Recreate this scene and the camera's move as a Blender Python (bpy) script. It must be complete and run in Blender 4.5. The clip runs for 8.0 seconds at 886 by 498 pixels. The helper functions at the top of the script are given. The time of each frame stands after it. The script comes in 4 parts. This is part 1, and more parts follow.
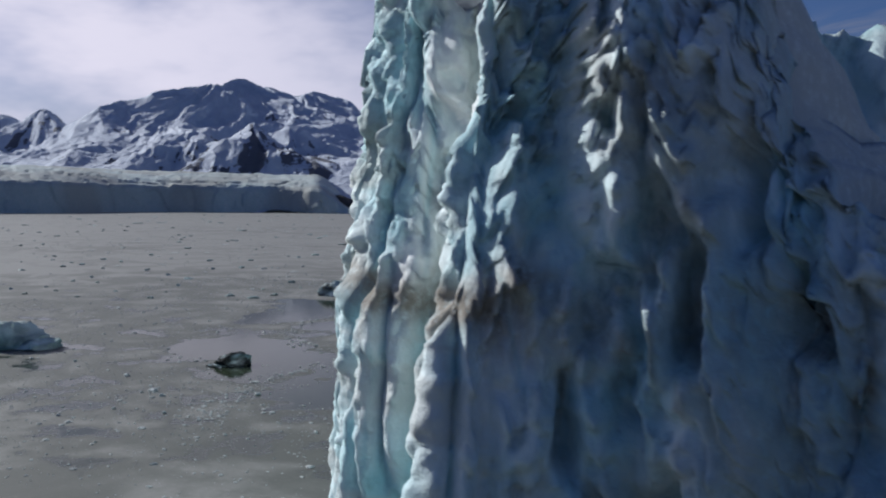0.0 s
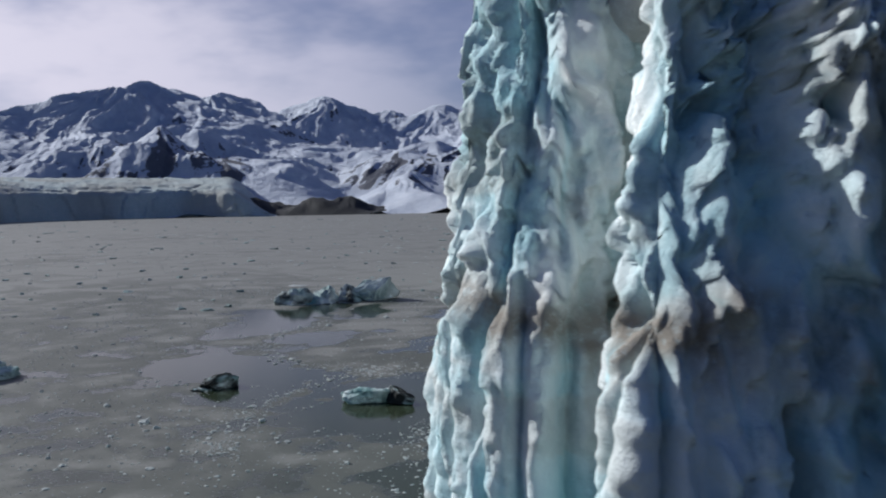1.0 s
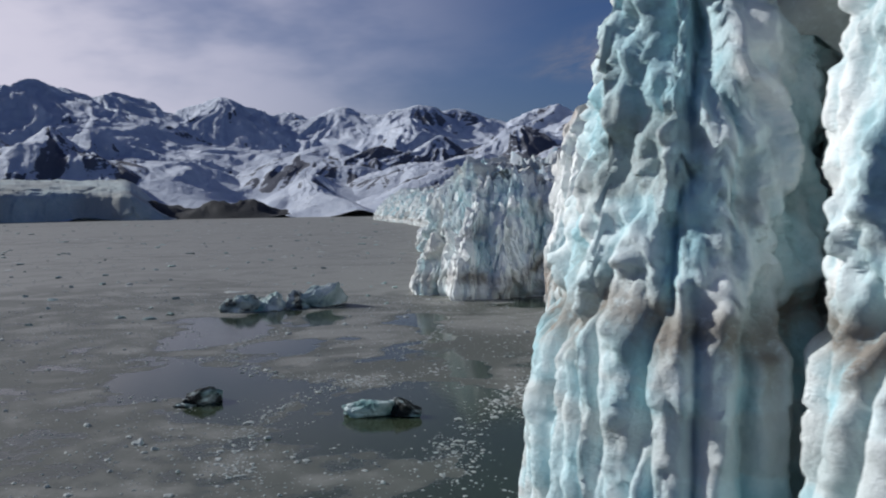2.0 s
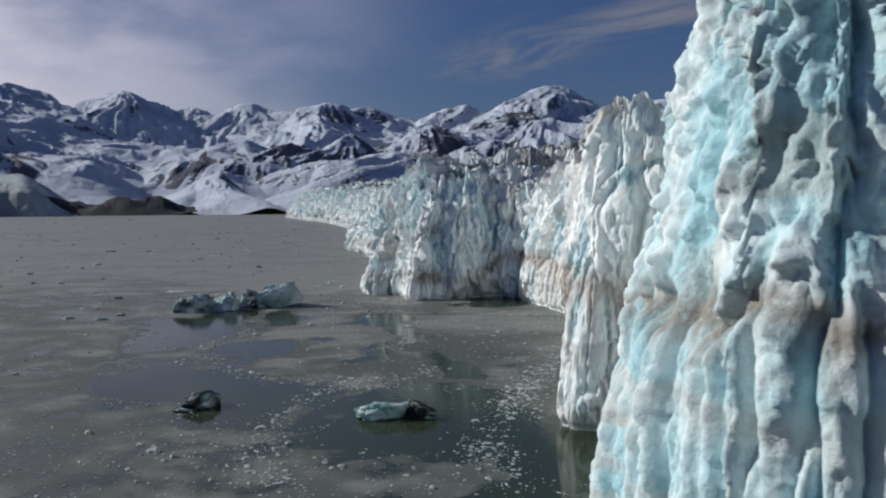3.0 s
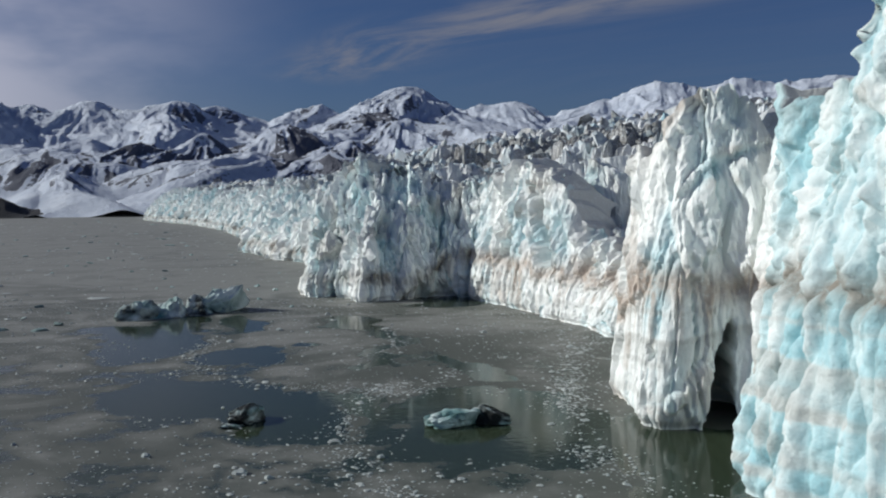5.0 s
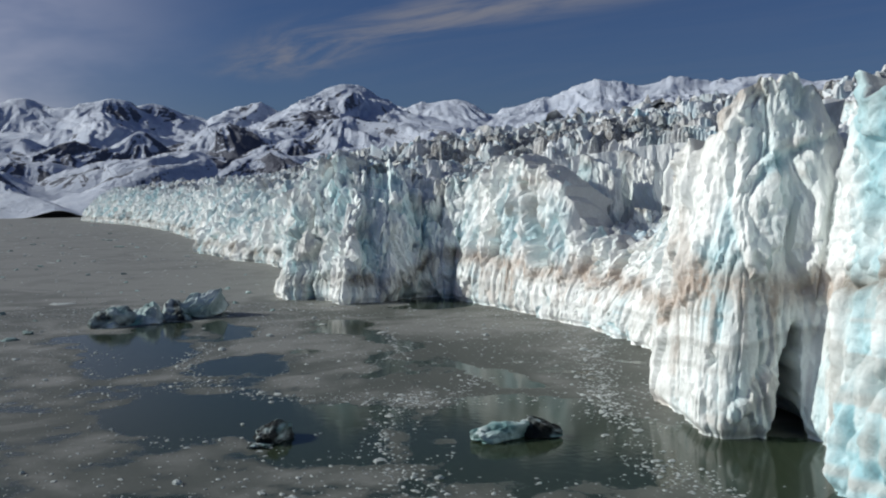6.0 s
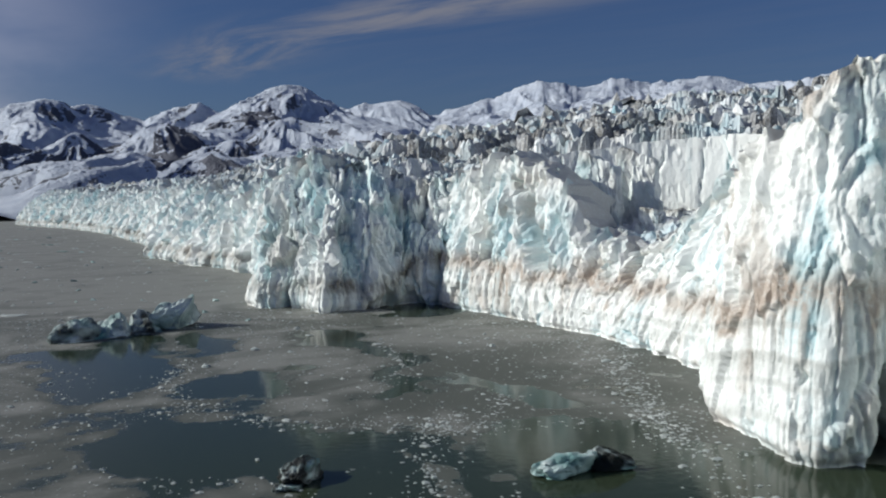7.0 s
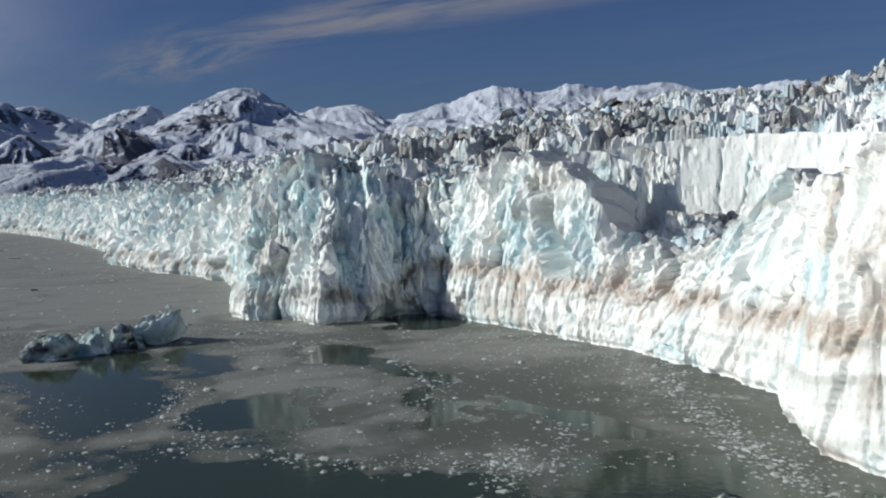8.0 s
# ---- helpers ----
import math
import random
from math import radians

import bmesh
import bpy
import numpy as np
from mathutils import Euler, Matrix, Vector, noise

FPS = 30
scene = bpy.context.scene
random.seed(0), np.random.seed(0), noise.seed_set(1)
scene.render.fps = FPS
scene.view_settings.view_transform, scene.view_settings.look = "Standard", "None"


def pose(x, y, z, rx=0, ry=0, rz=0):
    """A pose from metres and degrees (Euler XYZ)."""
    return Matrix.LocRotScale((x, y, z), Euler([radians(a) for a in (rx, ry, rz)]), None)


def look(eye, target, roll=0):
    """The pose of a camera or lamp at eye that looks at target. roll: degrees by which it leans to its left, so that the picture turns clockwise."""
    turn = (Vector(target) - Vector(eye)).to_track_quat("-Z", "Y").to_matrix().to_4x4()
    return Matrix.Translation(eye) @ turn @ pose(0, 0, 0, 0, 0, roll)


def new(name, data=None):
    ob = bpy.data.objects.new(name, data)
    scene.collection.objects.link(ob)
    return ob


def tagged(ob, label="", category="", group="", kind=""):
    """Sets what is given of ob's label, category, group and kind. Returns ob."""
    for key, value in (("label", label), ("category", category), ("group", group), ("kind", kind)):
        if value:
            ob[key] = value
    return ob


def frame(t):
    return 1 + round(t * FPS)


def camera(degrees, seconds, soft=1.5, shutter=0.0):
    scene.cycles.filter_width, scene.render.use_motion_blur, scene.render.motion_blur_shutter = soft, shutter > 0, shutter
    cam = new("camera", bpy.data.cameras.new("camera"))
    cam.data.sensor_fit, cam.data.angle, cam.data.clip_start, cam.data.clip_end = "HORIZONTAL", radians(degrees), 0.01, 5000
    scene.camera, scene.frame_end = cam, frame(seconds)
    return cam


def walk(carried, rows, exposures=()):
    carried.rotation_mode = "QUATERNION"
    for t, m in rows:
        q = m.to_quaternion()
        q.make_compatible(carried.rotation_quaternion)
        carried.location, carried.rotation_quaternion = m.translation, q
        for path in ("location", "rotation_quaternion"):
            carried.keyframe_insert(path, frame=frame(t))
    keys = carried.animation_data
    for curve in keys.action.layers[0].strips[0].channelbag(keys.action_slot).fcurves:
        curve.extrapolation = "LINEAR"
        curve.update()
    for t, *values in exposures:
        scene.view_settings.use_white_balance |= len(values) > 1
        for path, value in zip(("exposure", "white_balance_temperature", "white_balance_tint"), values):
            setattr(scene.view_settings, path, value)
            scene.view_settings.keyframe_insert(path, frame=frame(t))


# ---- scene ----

# ---------------------------------------------------------------- camera
cam = camera(50.0, 8.0, soft=2.0, shutter=0.4)
PATH = [
    (0.0, pose(60.51, -9.17, 31.35, 87.022, -0.759, 19.981)),
    (0.5, pose(50.99, -6.35, 31.38, 87.209, -0.327, 17.173)),
    (1.0, pose(42.50, -4.06, 32.11, 86.888, 0.911, 14.580)),
    (1.5, pose(33.60, -1.98, 32.21, 86.947, 1.137, 11.489)),
    (3.0, pose(8.16, -1.11, 32.34, 86.904, 0.209, 2.609)),
    (3.5, pose(0.00, 0.00, 31.96, 86.877, 0.370, -0.020)),
    (4.0, pose(-7.99, 0.91, 31.88, 86.908, 0.413, -2.371)),
    (4.5, pose(-15.92, 3.43, 31.66, 86.923, 0.429, -4.562)),
    (6.0, pose(-35.70, 18.30, 31.66, 86.764, 0.789, -10.247)),
    (6.5, pose(-41.03, 27.52, 31.92, 86.670, 1.075, -12.164)),
    (7.0, pose(-45.14, 37.80, 31.31, 86.816, 0.996, -13.856)),
    (7.5, pose(-50.30, 49.82, 30.46, 87.102, 1.002, -15.536)),
    (8.0, pose(-53.87, 59.42, 30.94, 87.069, 0.906, -16.777)),
]
walk(cam, PATH, exposures=[(0.0, 0.2, 5980, 8), (1.5, 0.08, 6030, 8), (3.5, -0.08, 6150, 6), (6.0, -0.04, 6200, 4), (8.0, 0.04, 6250, 4)])

# ---------------------------------------------------------------- light
SUN_TO = Vector((-0.87, 0.19, 0.45)).normalized()
sun = new("sun", bpy.data.lights.new("sun", "SUN"))
sun.data.energy, sun.data.angle, sun.data.color = 3.9, radians(0.6), (1.0, 0.95, 0.88)
sun.matrix_world = look((0, 0, 300), Vector((0, 0, 300)) - SUN_TO)

world = bpy.data.worlds.new("sky")
scene.world = world
world.use_nodes = True
wn, wl = world.node_tree.nodes, world.node_tree.links
wn.clear()
sky = wn.new("ShaderNodeTexSky")
sky.sky_type, sky.sun_disc = "NISHITA", False
sky.sun_elevation = math.asin(SUN_TO.z)
sky.sun_rotation = math.atan2(SUN_TO.x, SUN_TO.y)
sky.altitude, sky.air_density, sky.dust_density, sky.ozone_density = 50, 1.0, 0.6, 2.0

# thin cirrus and a pale veil low in the sky towards the sun
coord = wn.new("ShaderNodeTexCoord")
axis = wn.new("ShaderNodeVectorMath")
axis.operation = "DOT_PRODUCT"
axis.inputs[1].default_value = Vector((-0.82, 0.40, 0.1)).normalized()
wl.new(coord.outputs["Generated"], axis.inputs[0])


def world_range(value, a, b, lo=0.0, hi=1.0):
    r = wn.new("ShaderNodeMapRange")
    r.interpolation_type = "SMOOTHSTEP"
    for k, q in (("From Min", a), ("From Max", b), ("To Min", lo), ("To Max", hi)):
        r.inputs[k].default_value = q
    wl.new(value, r.inputs["Value"])
    return r.outputs["Result"]


def world_math(how, a, b):
    m = wn.new("ShaderNodeMath")
    m.operation = how
    for socket, value in zip(m.inputs, (a, b)):
        if isinstance(value, (float, int)):
            socket.default_value = value
        else:
            wl.new(value, socket)
    return m.outputs[0]


def world_mix(how, fac, a, b):
    m = wn.new("ShaderNodeMix")
    m.data_type, m.blend_type = "RGBA", how
    for socket, value in ((m.inputs[0], fac), (m.inputs[6], a), (m.inputs[7], b)):
        if isinstance(value, tuple):
            socket.default_value = (*value, 1)
        elif isinstance(value, float):
            socket.default_value = value
        else:
            wl.new(value, socket)
    return m.outputs[2]


def cloud_noise(scale, stretch, turn, detail):
    mp = wn.new("ShaderNodeMapping")
    mp.inputs["Rotation"].default_value = turn
    mp.inputs["Scale"].default_value = stretch
    wl.new(coord.outputs["Generated"], mp.inputs["Vector"])
    t = wn.new("ShaderNodeTexNoise")
    t.inputs["Scale"].default_value, t.inputs["Detail"].default_value, t.inputs["Roughness"].default_value = scale, detail, 0.55
    wl.new(mp.outputs[0], t.inputs["Vector"])
    return t.outputs["Fac"]


veil = world_math("MULTIPLY", world_range(axis.outputs["Value"], 0.45, 0.95), world_range(cloud_noise(3.0, (1, 1, 2.5), (0, 0, 0), 5), 0.36, 0.60, 0.35, 1.0))
# place of each direction on a high flat cloud layer
split = wn.new("ShaderNodeSeparateXYZ")
wl.new(coord.outputs["Generated"], split.inputs[0])
height = world_math("MAXIMUM", split.outputs[2], 0.02)
layer_x, layer_y = world_math("DIVIDE", split.outputs[0], height), world_math("DIVIDE", split.outputs[1], height)
along = world_math("ADD", world_math("MULTIPLY", layer_x, 0.581), world_math("MULTIPLY", layer_y, -0.814))
across = world_math("SUBTRACT", world_math("ADD", world_math("MULTIPLY", layer_x, 0.814), world_math("MULTIPLY", layer_y, 0.581)), 3.86)
tail = world_math("MAXIMUM", world_math("SUBTRACT", -4.7, along), 0.0)
across = world_math("SUBTRACT", across, world_math("MULTIPLY", tail, 0.355))
spot = wn.new("ShaderNodeCombineXYZ")
wl.new(world_math("MULTIPLY", along, 0.6), spot.inputs[0])
wl.new(world_math("MULTIPLY", across, 1.9), spot.inputs[1])
fibre = wn.new("ShaderNodeTexNoise")
fibre.inputs["Scale"].default_value, fibre.inputs["Detail"].default_value, fibre.inputs["Roughness"].default_value = 1.1, 7, 0.6
fibre.inputs["Distortion"].default_value = 0.6
wl.new(spot.outputs[0], fibre.inputs["Vector"])
streak_mask = world_range(world_math("ABSOLUTE", across, 0.0), 0.70, 0.05, 0.05, 1.0)
wisp = world_math("MULTIPLY", world_math("MULTIPLY", world_range(fibre.outputs["Fac"], 0.36, 0.68, 0.0, 0.75), world_math("MULTIPLY", streak_mask, world_range(along, -7.2, -5.6, 0.0, 1.0))), world_range(split.outputs[2], 0.04, 0.12))
tinted = world_mix("MULTIPLY", 1.0, sky.outputs[0], (0.70, 0.83, 1.31))
clouded = world_mix("MIX", wisp, tinted, (7.0, 6.6, 7.4))
clouded = world_mix("MIX", veil, clouded, (21.0, 19.2, 21.4))
back = wn.new("ShaderNodeBackground")
back.inputs["Strength"].default_value = 0.033
wout = wn.new("ShaderNodeOutputWorld")
wl.new(clouded, back.inputs[0])
wl.new(back.outputs[0], wout.inputs[0])


# ---------------------------------------------------------------- number tools
def hashed(ix, iy, iz, seed):
    """Random numbers from 0 to 1 for whole-number places."""
    h = (ix.astype(np.int64) * 374761393 + iy.astype(np.int64) * 668265263 + iz.astype(np.int64) * 2147483647 + seed * 1274126177) & 0xFFFFFFFF
    h = ((h ^ (h >> 13)) * 1274126177) & 0xFFFFFFFF
    h = ((h ^ (h >> 16)) * 2246822519) & 0xFFFFFFFF
    return ((h ^ (h >> 15)) & 0xFFFFFF) / float(0xFFFFFF)


def smooth_noise(x, y, z, seed=0):
    """Smooth noise from -1 to 1."""
    ix, iy, iz = np.floor(x), np.floor(y), np.floor(z)
    fx, fy, fz = x - ix, y - iy, z - iz
    fx, fy, fz = (f * f * f * (f * (f * 6 - 15) + 10) for f in (fx, fy, fz))
    total = 0
    for a in (0, 1):
        for b in (0, 1):
            for c in (0, 1):
                w = (fx if a else 1 - fx) * (fy if b else 1 - fy) * (fz if c else 1 - fz)
                total = total + w * hashed(ix + a, iy + b, iz + c, seed)
    return 2 * total - 1


def fbm(x, y, z, octaves=4, seed=0, gain=0.5):
    total, amp = 0, 1.0
    for o in range(octaves):
        total = total + amp * smooth_noise(x, y, z, seed + 17 * o)
        x, y, z, amp = 2.03 * x + 0.31 * y, 2.03 * y - 0.31 * x, 2.03 * z + 7.1, amp * gain
    return total


def ridged(x, y, z, octaves=4, seed=0, gain=0.55):
    """Noise with sharp crests, from 0 to about 2."""
    total, amp = 0, 1.0
    for o in range(octaves):
        total = total + amp * (1 - np.abs(smooth_noise(x, y, z, seed + 31 * o))) ** 2
        x, y, z, amp = 2.05 * x + 0.4 * y, 2.05 * y - 0.4 * x, 2.05 * z + 3.7, amp * gain
    return total


def cells(x, y, z, seed=0, flat=False, sharp=False):
    """Cell noise: nearest and second distance, a random number of the nearest cell, and the way to its middle."""
    ix, iy, iz = np.floor(x), np.floor(y), np.floor(z)
    f1, f2 = np.full(x.shape, 9.0), np.full(x.shape, 9.0)
    rnd, dx, dy, dz = (np.zeros(x.shape) for _ in range(4))
    for a in (-1, 0, 1):
        for b in (-1, 0, 1):
            for c in (0,) if flat else (-1, 0, 1):
                cx, cy, cz = ix + a, iy + b, iz + c
                px, py = cx + hashed(cx, cy, cz, seed) - x, cy + hashed(cx, cy, cz, seed + 1) - y
                pz = 0 * px if flat else cz + hashed(cx, cy, cz, seed + 2) - z
                d = np.abs(px + 0.3 * pz) + np.abs(py - 0.2 * px) + np.abs(pz + 0.25 * py) if sharp else np.sqrt(px * px + py * py + pz * pz)
                near = d < f1
                f2 = np.where(near, f1, np.minimum(f2, d))
                rnd = np.where(near, hashed(cx, cy, cz, seed + 3), rnd)
                dx, dy, dz = np.where(near, px, dx), np.where(near, py, dy), np.where(near, pz, dz)
                f1 = np.where(near, d, f1)
    return f1, f2, rnd, dx, dy, dz


def spline(points, steps):
    """Points along a smooth curve through the rows of points; steps: samples in each stretch."""
    p = np.array(points, float)
    p = np.vstack([2 * p[0] - p[1], p, 2 * p[-1] - p[-2]])
    out = []
    for i in range(1, len(p) - 2):
        t = (np.arange(steps[i - 1]) / steps[i - 1])[:, None]
        a, b, c, d = p[i - 1 : i + 3]
        m0, m1 = 0.35 * (c - a), 0.35 * (d - b)
        out.append((2 * t**3 - 3 * t**2 + 1) * b + (t**3 - 2 * t**2 + t) * m0 + (3 * t**2 - 2 * t**3) * c + (t**3 - t**2) * m1)
    return np.vstack(out + [p[-2:-1]])


def smoothstep(a, b, x):
    t = np.clip((x - a) / (b - a), 0, 1)
    return t * t * (3 - 2 * t)


def sheet_mesh(name, v, material, keep=None, smooth=True, **fields):
    """A mesh object from a grid of places v[rows, columns, 3]; keep: which grid points stay; fields: numbers stored on the points."""
    n, m = v.shape[:2]
    index = np.arange(n * m).reshape(n, m)
    quads = np.stack([index[:-1, :-1], index[:-1, 1:], index[1:, 1:], index[1:, :-1]], -1).reshape(-1, 4)
    flat = v.reshape(-1, 3)
    values = {k: np.broadcast_to(f, (n, m)).ravel() for k, f in fields.items()}
    if keep is not None:
        k = keep.ravel()
        quads = quads[k[quads].all(1)]
        used = np.unique(quads)
        remap = np.zeros(n * m, int)
        remap[used] = np.arange(len(used))
        quads, flat, values = remap[quads], flat[used], {a: f[used] for a, f in values.items()}
    return mesh_object(name, flat, quads, material, smooth, values)


def mesh_object(name, verts, faces, material, smooth=True, values=None):
    """A mesh object from arrays of places and of faces that all have the same number of corners."""
    me = bpy.data.meshes.new(name)
    faces = np.asarray(faces)
    me.vertices.add(len(verts))
    me.vertices.foreach_set("co", np.asarray(verts, np.float32).ravel())
    me.loops.add(faces.size)
    me.loops.foreach_set("vertex_index", faces.ravel().astype(np.int32))
    me.polygons.add(len(faces))
    me.polygons.foreach_set("loop_start", np.arange(0, faces.size, faces.shape[1], dtype=np.int32))
    me.polygons.foreach_set("use_smooth", np.full(len(faces), smooth))
    for k, f in (values or {}).items():
        me.attributes.new(k, "FLOAT", "POINT").data.foreach_set("value", np.asarray(f, np.float32))
    me.update()
    me.validate()
    me.materials.append(material)
    return new(name, me)


# ---------------------------------------------------------------- materials
def node_material(name):
    mat = bpy.data.materials.new(name)
    mat.use_nodes = True
    return mat, mat.node_tree.nodes, mat.node_tree.links, mat.node_tree.nodes["Principled BSDF"]


def noise_node(n, l, coords, scale, detail=4.0, rough=0.55, stretch=None):
    t = n.new("ShaderNodeTexNoise")
    t.inputs["Scale"].default_value, t.inputs["Detail"].default_value, t.inputs["Roughness"].default_value = scale, detail, rough
    if stretch:
        mp = n.new("ShaderNodeMapping")
        mp.inputs["Scale"].default_value = stretch
        l.new(coords, mp.inputs["Vector"])
        coords = mp.outputs[0]
    l.new(coords, t.inputs["Vector"])
    return t.outputs["Fac"]


def ramp(n, l, value, a, b, smooth=True):
    r = n.new("ShaderNodeMapRange")
    r.interpolation_type = "SMOOTHSTEP" if smooth else "LINEAR"
    r.inputs["From Min"].default_value, r.inputs["From Max"].default_value = a, b
    l.new(value, r.inputs["Value"])
    return r.outputs["Result"]


def mixed(n, l, fac, a, b):
    m = n.new("ShaderNodeMix")
    m.data_type = "RGBA"
    for socket, value in ((m.inputs[0], fac), (m.inputs[6], a), (m.inputs[7], b)):
        if isinstance(value, (tuple, float, int)):
            socket.default_value = (*value, 1) if isinstance(value, tuple) else value
        else:
            l.new(value, socket)
    return m.outputs[2]


def reckon(n, l, how, a, b=0.0):
    m = n.new("ShaderNodeMath")
    m.operation = how
    for socket, value in zip(m.inputs, (a, b)):
        if isinstance(value, (float, int)):
            socket.default_value = value
        else:
            l.new(value, socket)
    return m.outputs[0]


def bumped(n, l, height, strength, distance, bsdf, normal=None):
    b = n.new("ShaderNodeBump")
    b.inputs["Strength"].default_value, b.inputs["Distance"].default_value = strength, distance
    l.new(height, b.inputs["Height"])
    if normal is not None:
        l.new(normal, b.inputs["Normal"])
    l.new(b.outputs[0], bsdf.inputs["Normal"])
    return b.outputs[0]


def places(n):
    return n.new("ShaderNodeNewGeometry").outputs["Position"]


def stored(n, name):
    a = n.new("ShaderNodeAttribute")
    a.attribute_name = name
    return a.outputs["Fac"]


def ice_material(name, white, blue, grime, bare=0.74):
    mat, n, l, bsdf = node_material(name)
    co = places(n)
    blotch = noise_node(n, l, co, 0.14, 5, 0.6, (1, 1, 0.45))
    mottle = noise_node(n, l, co, 0.45, 6, 0.62, (1, 1, 0.7))
    fine = noise_node(n, l, co, 1.4, 7, 0.68)
    grain = noise_node(n, l, co, 6.0, 5, 0.65)
    blueness = reckon(n, l, "MULTIPLY", stored(n, "blue"), ramp(n, l, reckon(n, l, "ADD", blotch, reckon(n, l, "MULTIPLY", mottle, 0.5)), 0.30, 0.90))
    col = mixed(n, l, blueness, white, blue)
    deep = tuple(0.55 * a + 0.10 * b for a, b in zip(blue, white))
    col = mixed(n, l, reckon(n, l, "MULTIPLY", ramp(n, l, mottle, 0.49, 0.68), reckon(n, l, "MULTIPLY", stored(n, "blue"), 0.8)), col, deep)
    col = mixed(n, l, reckon(n, l, "MULTIPLY", ramp(n, l, fine, 0.54, 0.78), 0.2), col, tuple(0.74 * c for c in white))
    dirty = reckon(n, l, "MULTIPLY", stored(n, "dirt"), ramp(n, l, reckon(n, l, "ADD", fine, reckon(n, l, "MULTIPLY", mottle, 0.4)), bare - 0.44, bare))
    col = mixed(n, l, dirty, col, grime)
    col = mixed(n, l, reckon(n, l, "MULTIPLY", stored(n, "layer"), ramp(n, l, mottle, 0.15, 0.5)), col, (0.40, 0.41, 0.385))
    l.new(col, bsdf.inputs["Base Color"])
    bsdf.inputs["Roughness"].default_value = 0.62
    bsdf.inputs["IOR"].default_value = 1.31
    bsdf.inputs["Specular IOR Level"].default_value = 0.35
    b = bumped(n, l, mottle, 0.45, 0.7, bsdf)
    b = bumped(n, l, fine, 0.7, 0.3, bsdf, b)
    bumped(n, l, grain, 0.5, 0.07, bsdf, b)
    return mat


ICE = ice_material("glacier_ice", (0.92, 0.945, 0.93), (0.40, 0.655, 0.715), (0.285, 0.26, 0.225))
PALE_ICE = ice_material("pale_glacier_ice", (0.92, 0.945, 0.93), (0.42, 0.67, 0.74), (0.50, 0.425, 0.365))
TOP_ICE = ice_material("dusty_glacier_ice", (0.85, 0.87, 0.88), (0.36, 0.60, 0.70), (0.19, 0.18, 0.17), 0.80)
BERG_ICE = ice_material("iceberg_ice", (0.72, 0.79, 0.78), (0.15, 0.31, 0.31), (0.022, 0.025, 0.025), 0.62)


def water_material():
    mat, n, l, bsdf = node_material("silty_water")
    co = places(n)
    streak = noise_node(n, l, co, 0.09, 6, 0.62)
    fleck = noise_node(n, l, co, 1.3, 5, 0.7)
    cover = reckon(n, l, "ADD", stored(n, "slush"), reckon(n, l, "MULTIPLY", reckon(n, l, "SUBTRACT", streak, 0.5), 1.3))
    slush = ramp(n, l, cover, 0.42, 0.56)
    swirl = n.new("ShaderNodeTexNoise")
    swirl.inputs["Scale"].default_value, swirl.inputs["Detail"].default_value, swirl.inputs["Distortion"].default_value = 0.028, 6, 2.2
    l.new(co, swirl.inputs["Vector"])
    # high slush values also whiten the far water, sky reflection put into colour
    thick = reckon(n, l, "MINIMUM", reckon(n, l, "ADD", reckon(n, l, "MULTIPLY", ramp(n, l, swirl.outputs["Fac"], 0.40, 0.66), ramp(n, l, cover, 0.45, 0.8)), reckon(n, l, "MULTIPLY", ramp(n, l, stored(n, "slush"), 0.66, 0.92), 0.75)), 1.0)
    thin = mixed(n, l, thick, (0.084, 0.091, 0.076), (0.215, 0.216, 0.197))
    film = mixed(n, l, reckon(n, l, "MULTIPLY", ramp(n, l, fleck, 0.52, 0.75), reckon(n, l, "ADD", reckon(n, l, "MULTIPLY", thick, 0.8), 0.15)), thin, (0.26, 0.265, 0.255))
    col = mixed(n, l, slush, (0.033, 0.045, 0.028), film)
    l.new(col, bsdf.inputs["Base Color"])
    rough = n.new("ShaderNodeMapRange")
    rough.inputs["To Min"].default_value, rough.inputs["To Max"].default_value = 0.09, 0.60
    l.new(slush, rough.inputs["Value"])
    l.new(rough.outputs[0], bsdf.inputs["Roughness"])
    bsdf.inputs["IOR"].default_value = 1.33
    shine = n.new("ShaderNodeMapRange")
    shine.inputs["To Min"].default_value, shine.inputs["To Max"].default_value = 0.16, 0.9
    l.new(slush, shine.inputs["Value"])
    l.new(shine.outputs[0], bsdf.inputs["Specular IOR Level"])
    ripple = noise_node(n, l, co, 0.8, 3, 0.5)
    b = bumped(n, l, ripple, 0.12, 0.1, bsdf)
    bumped(n, l, reckon(n, l, "MULTIPLY", fleck, slush), 0.5, 0.06, bsdf, b)
    return mat


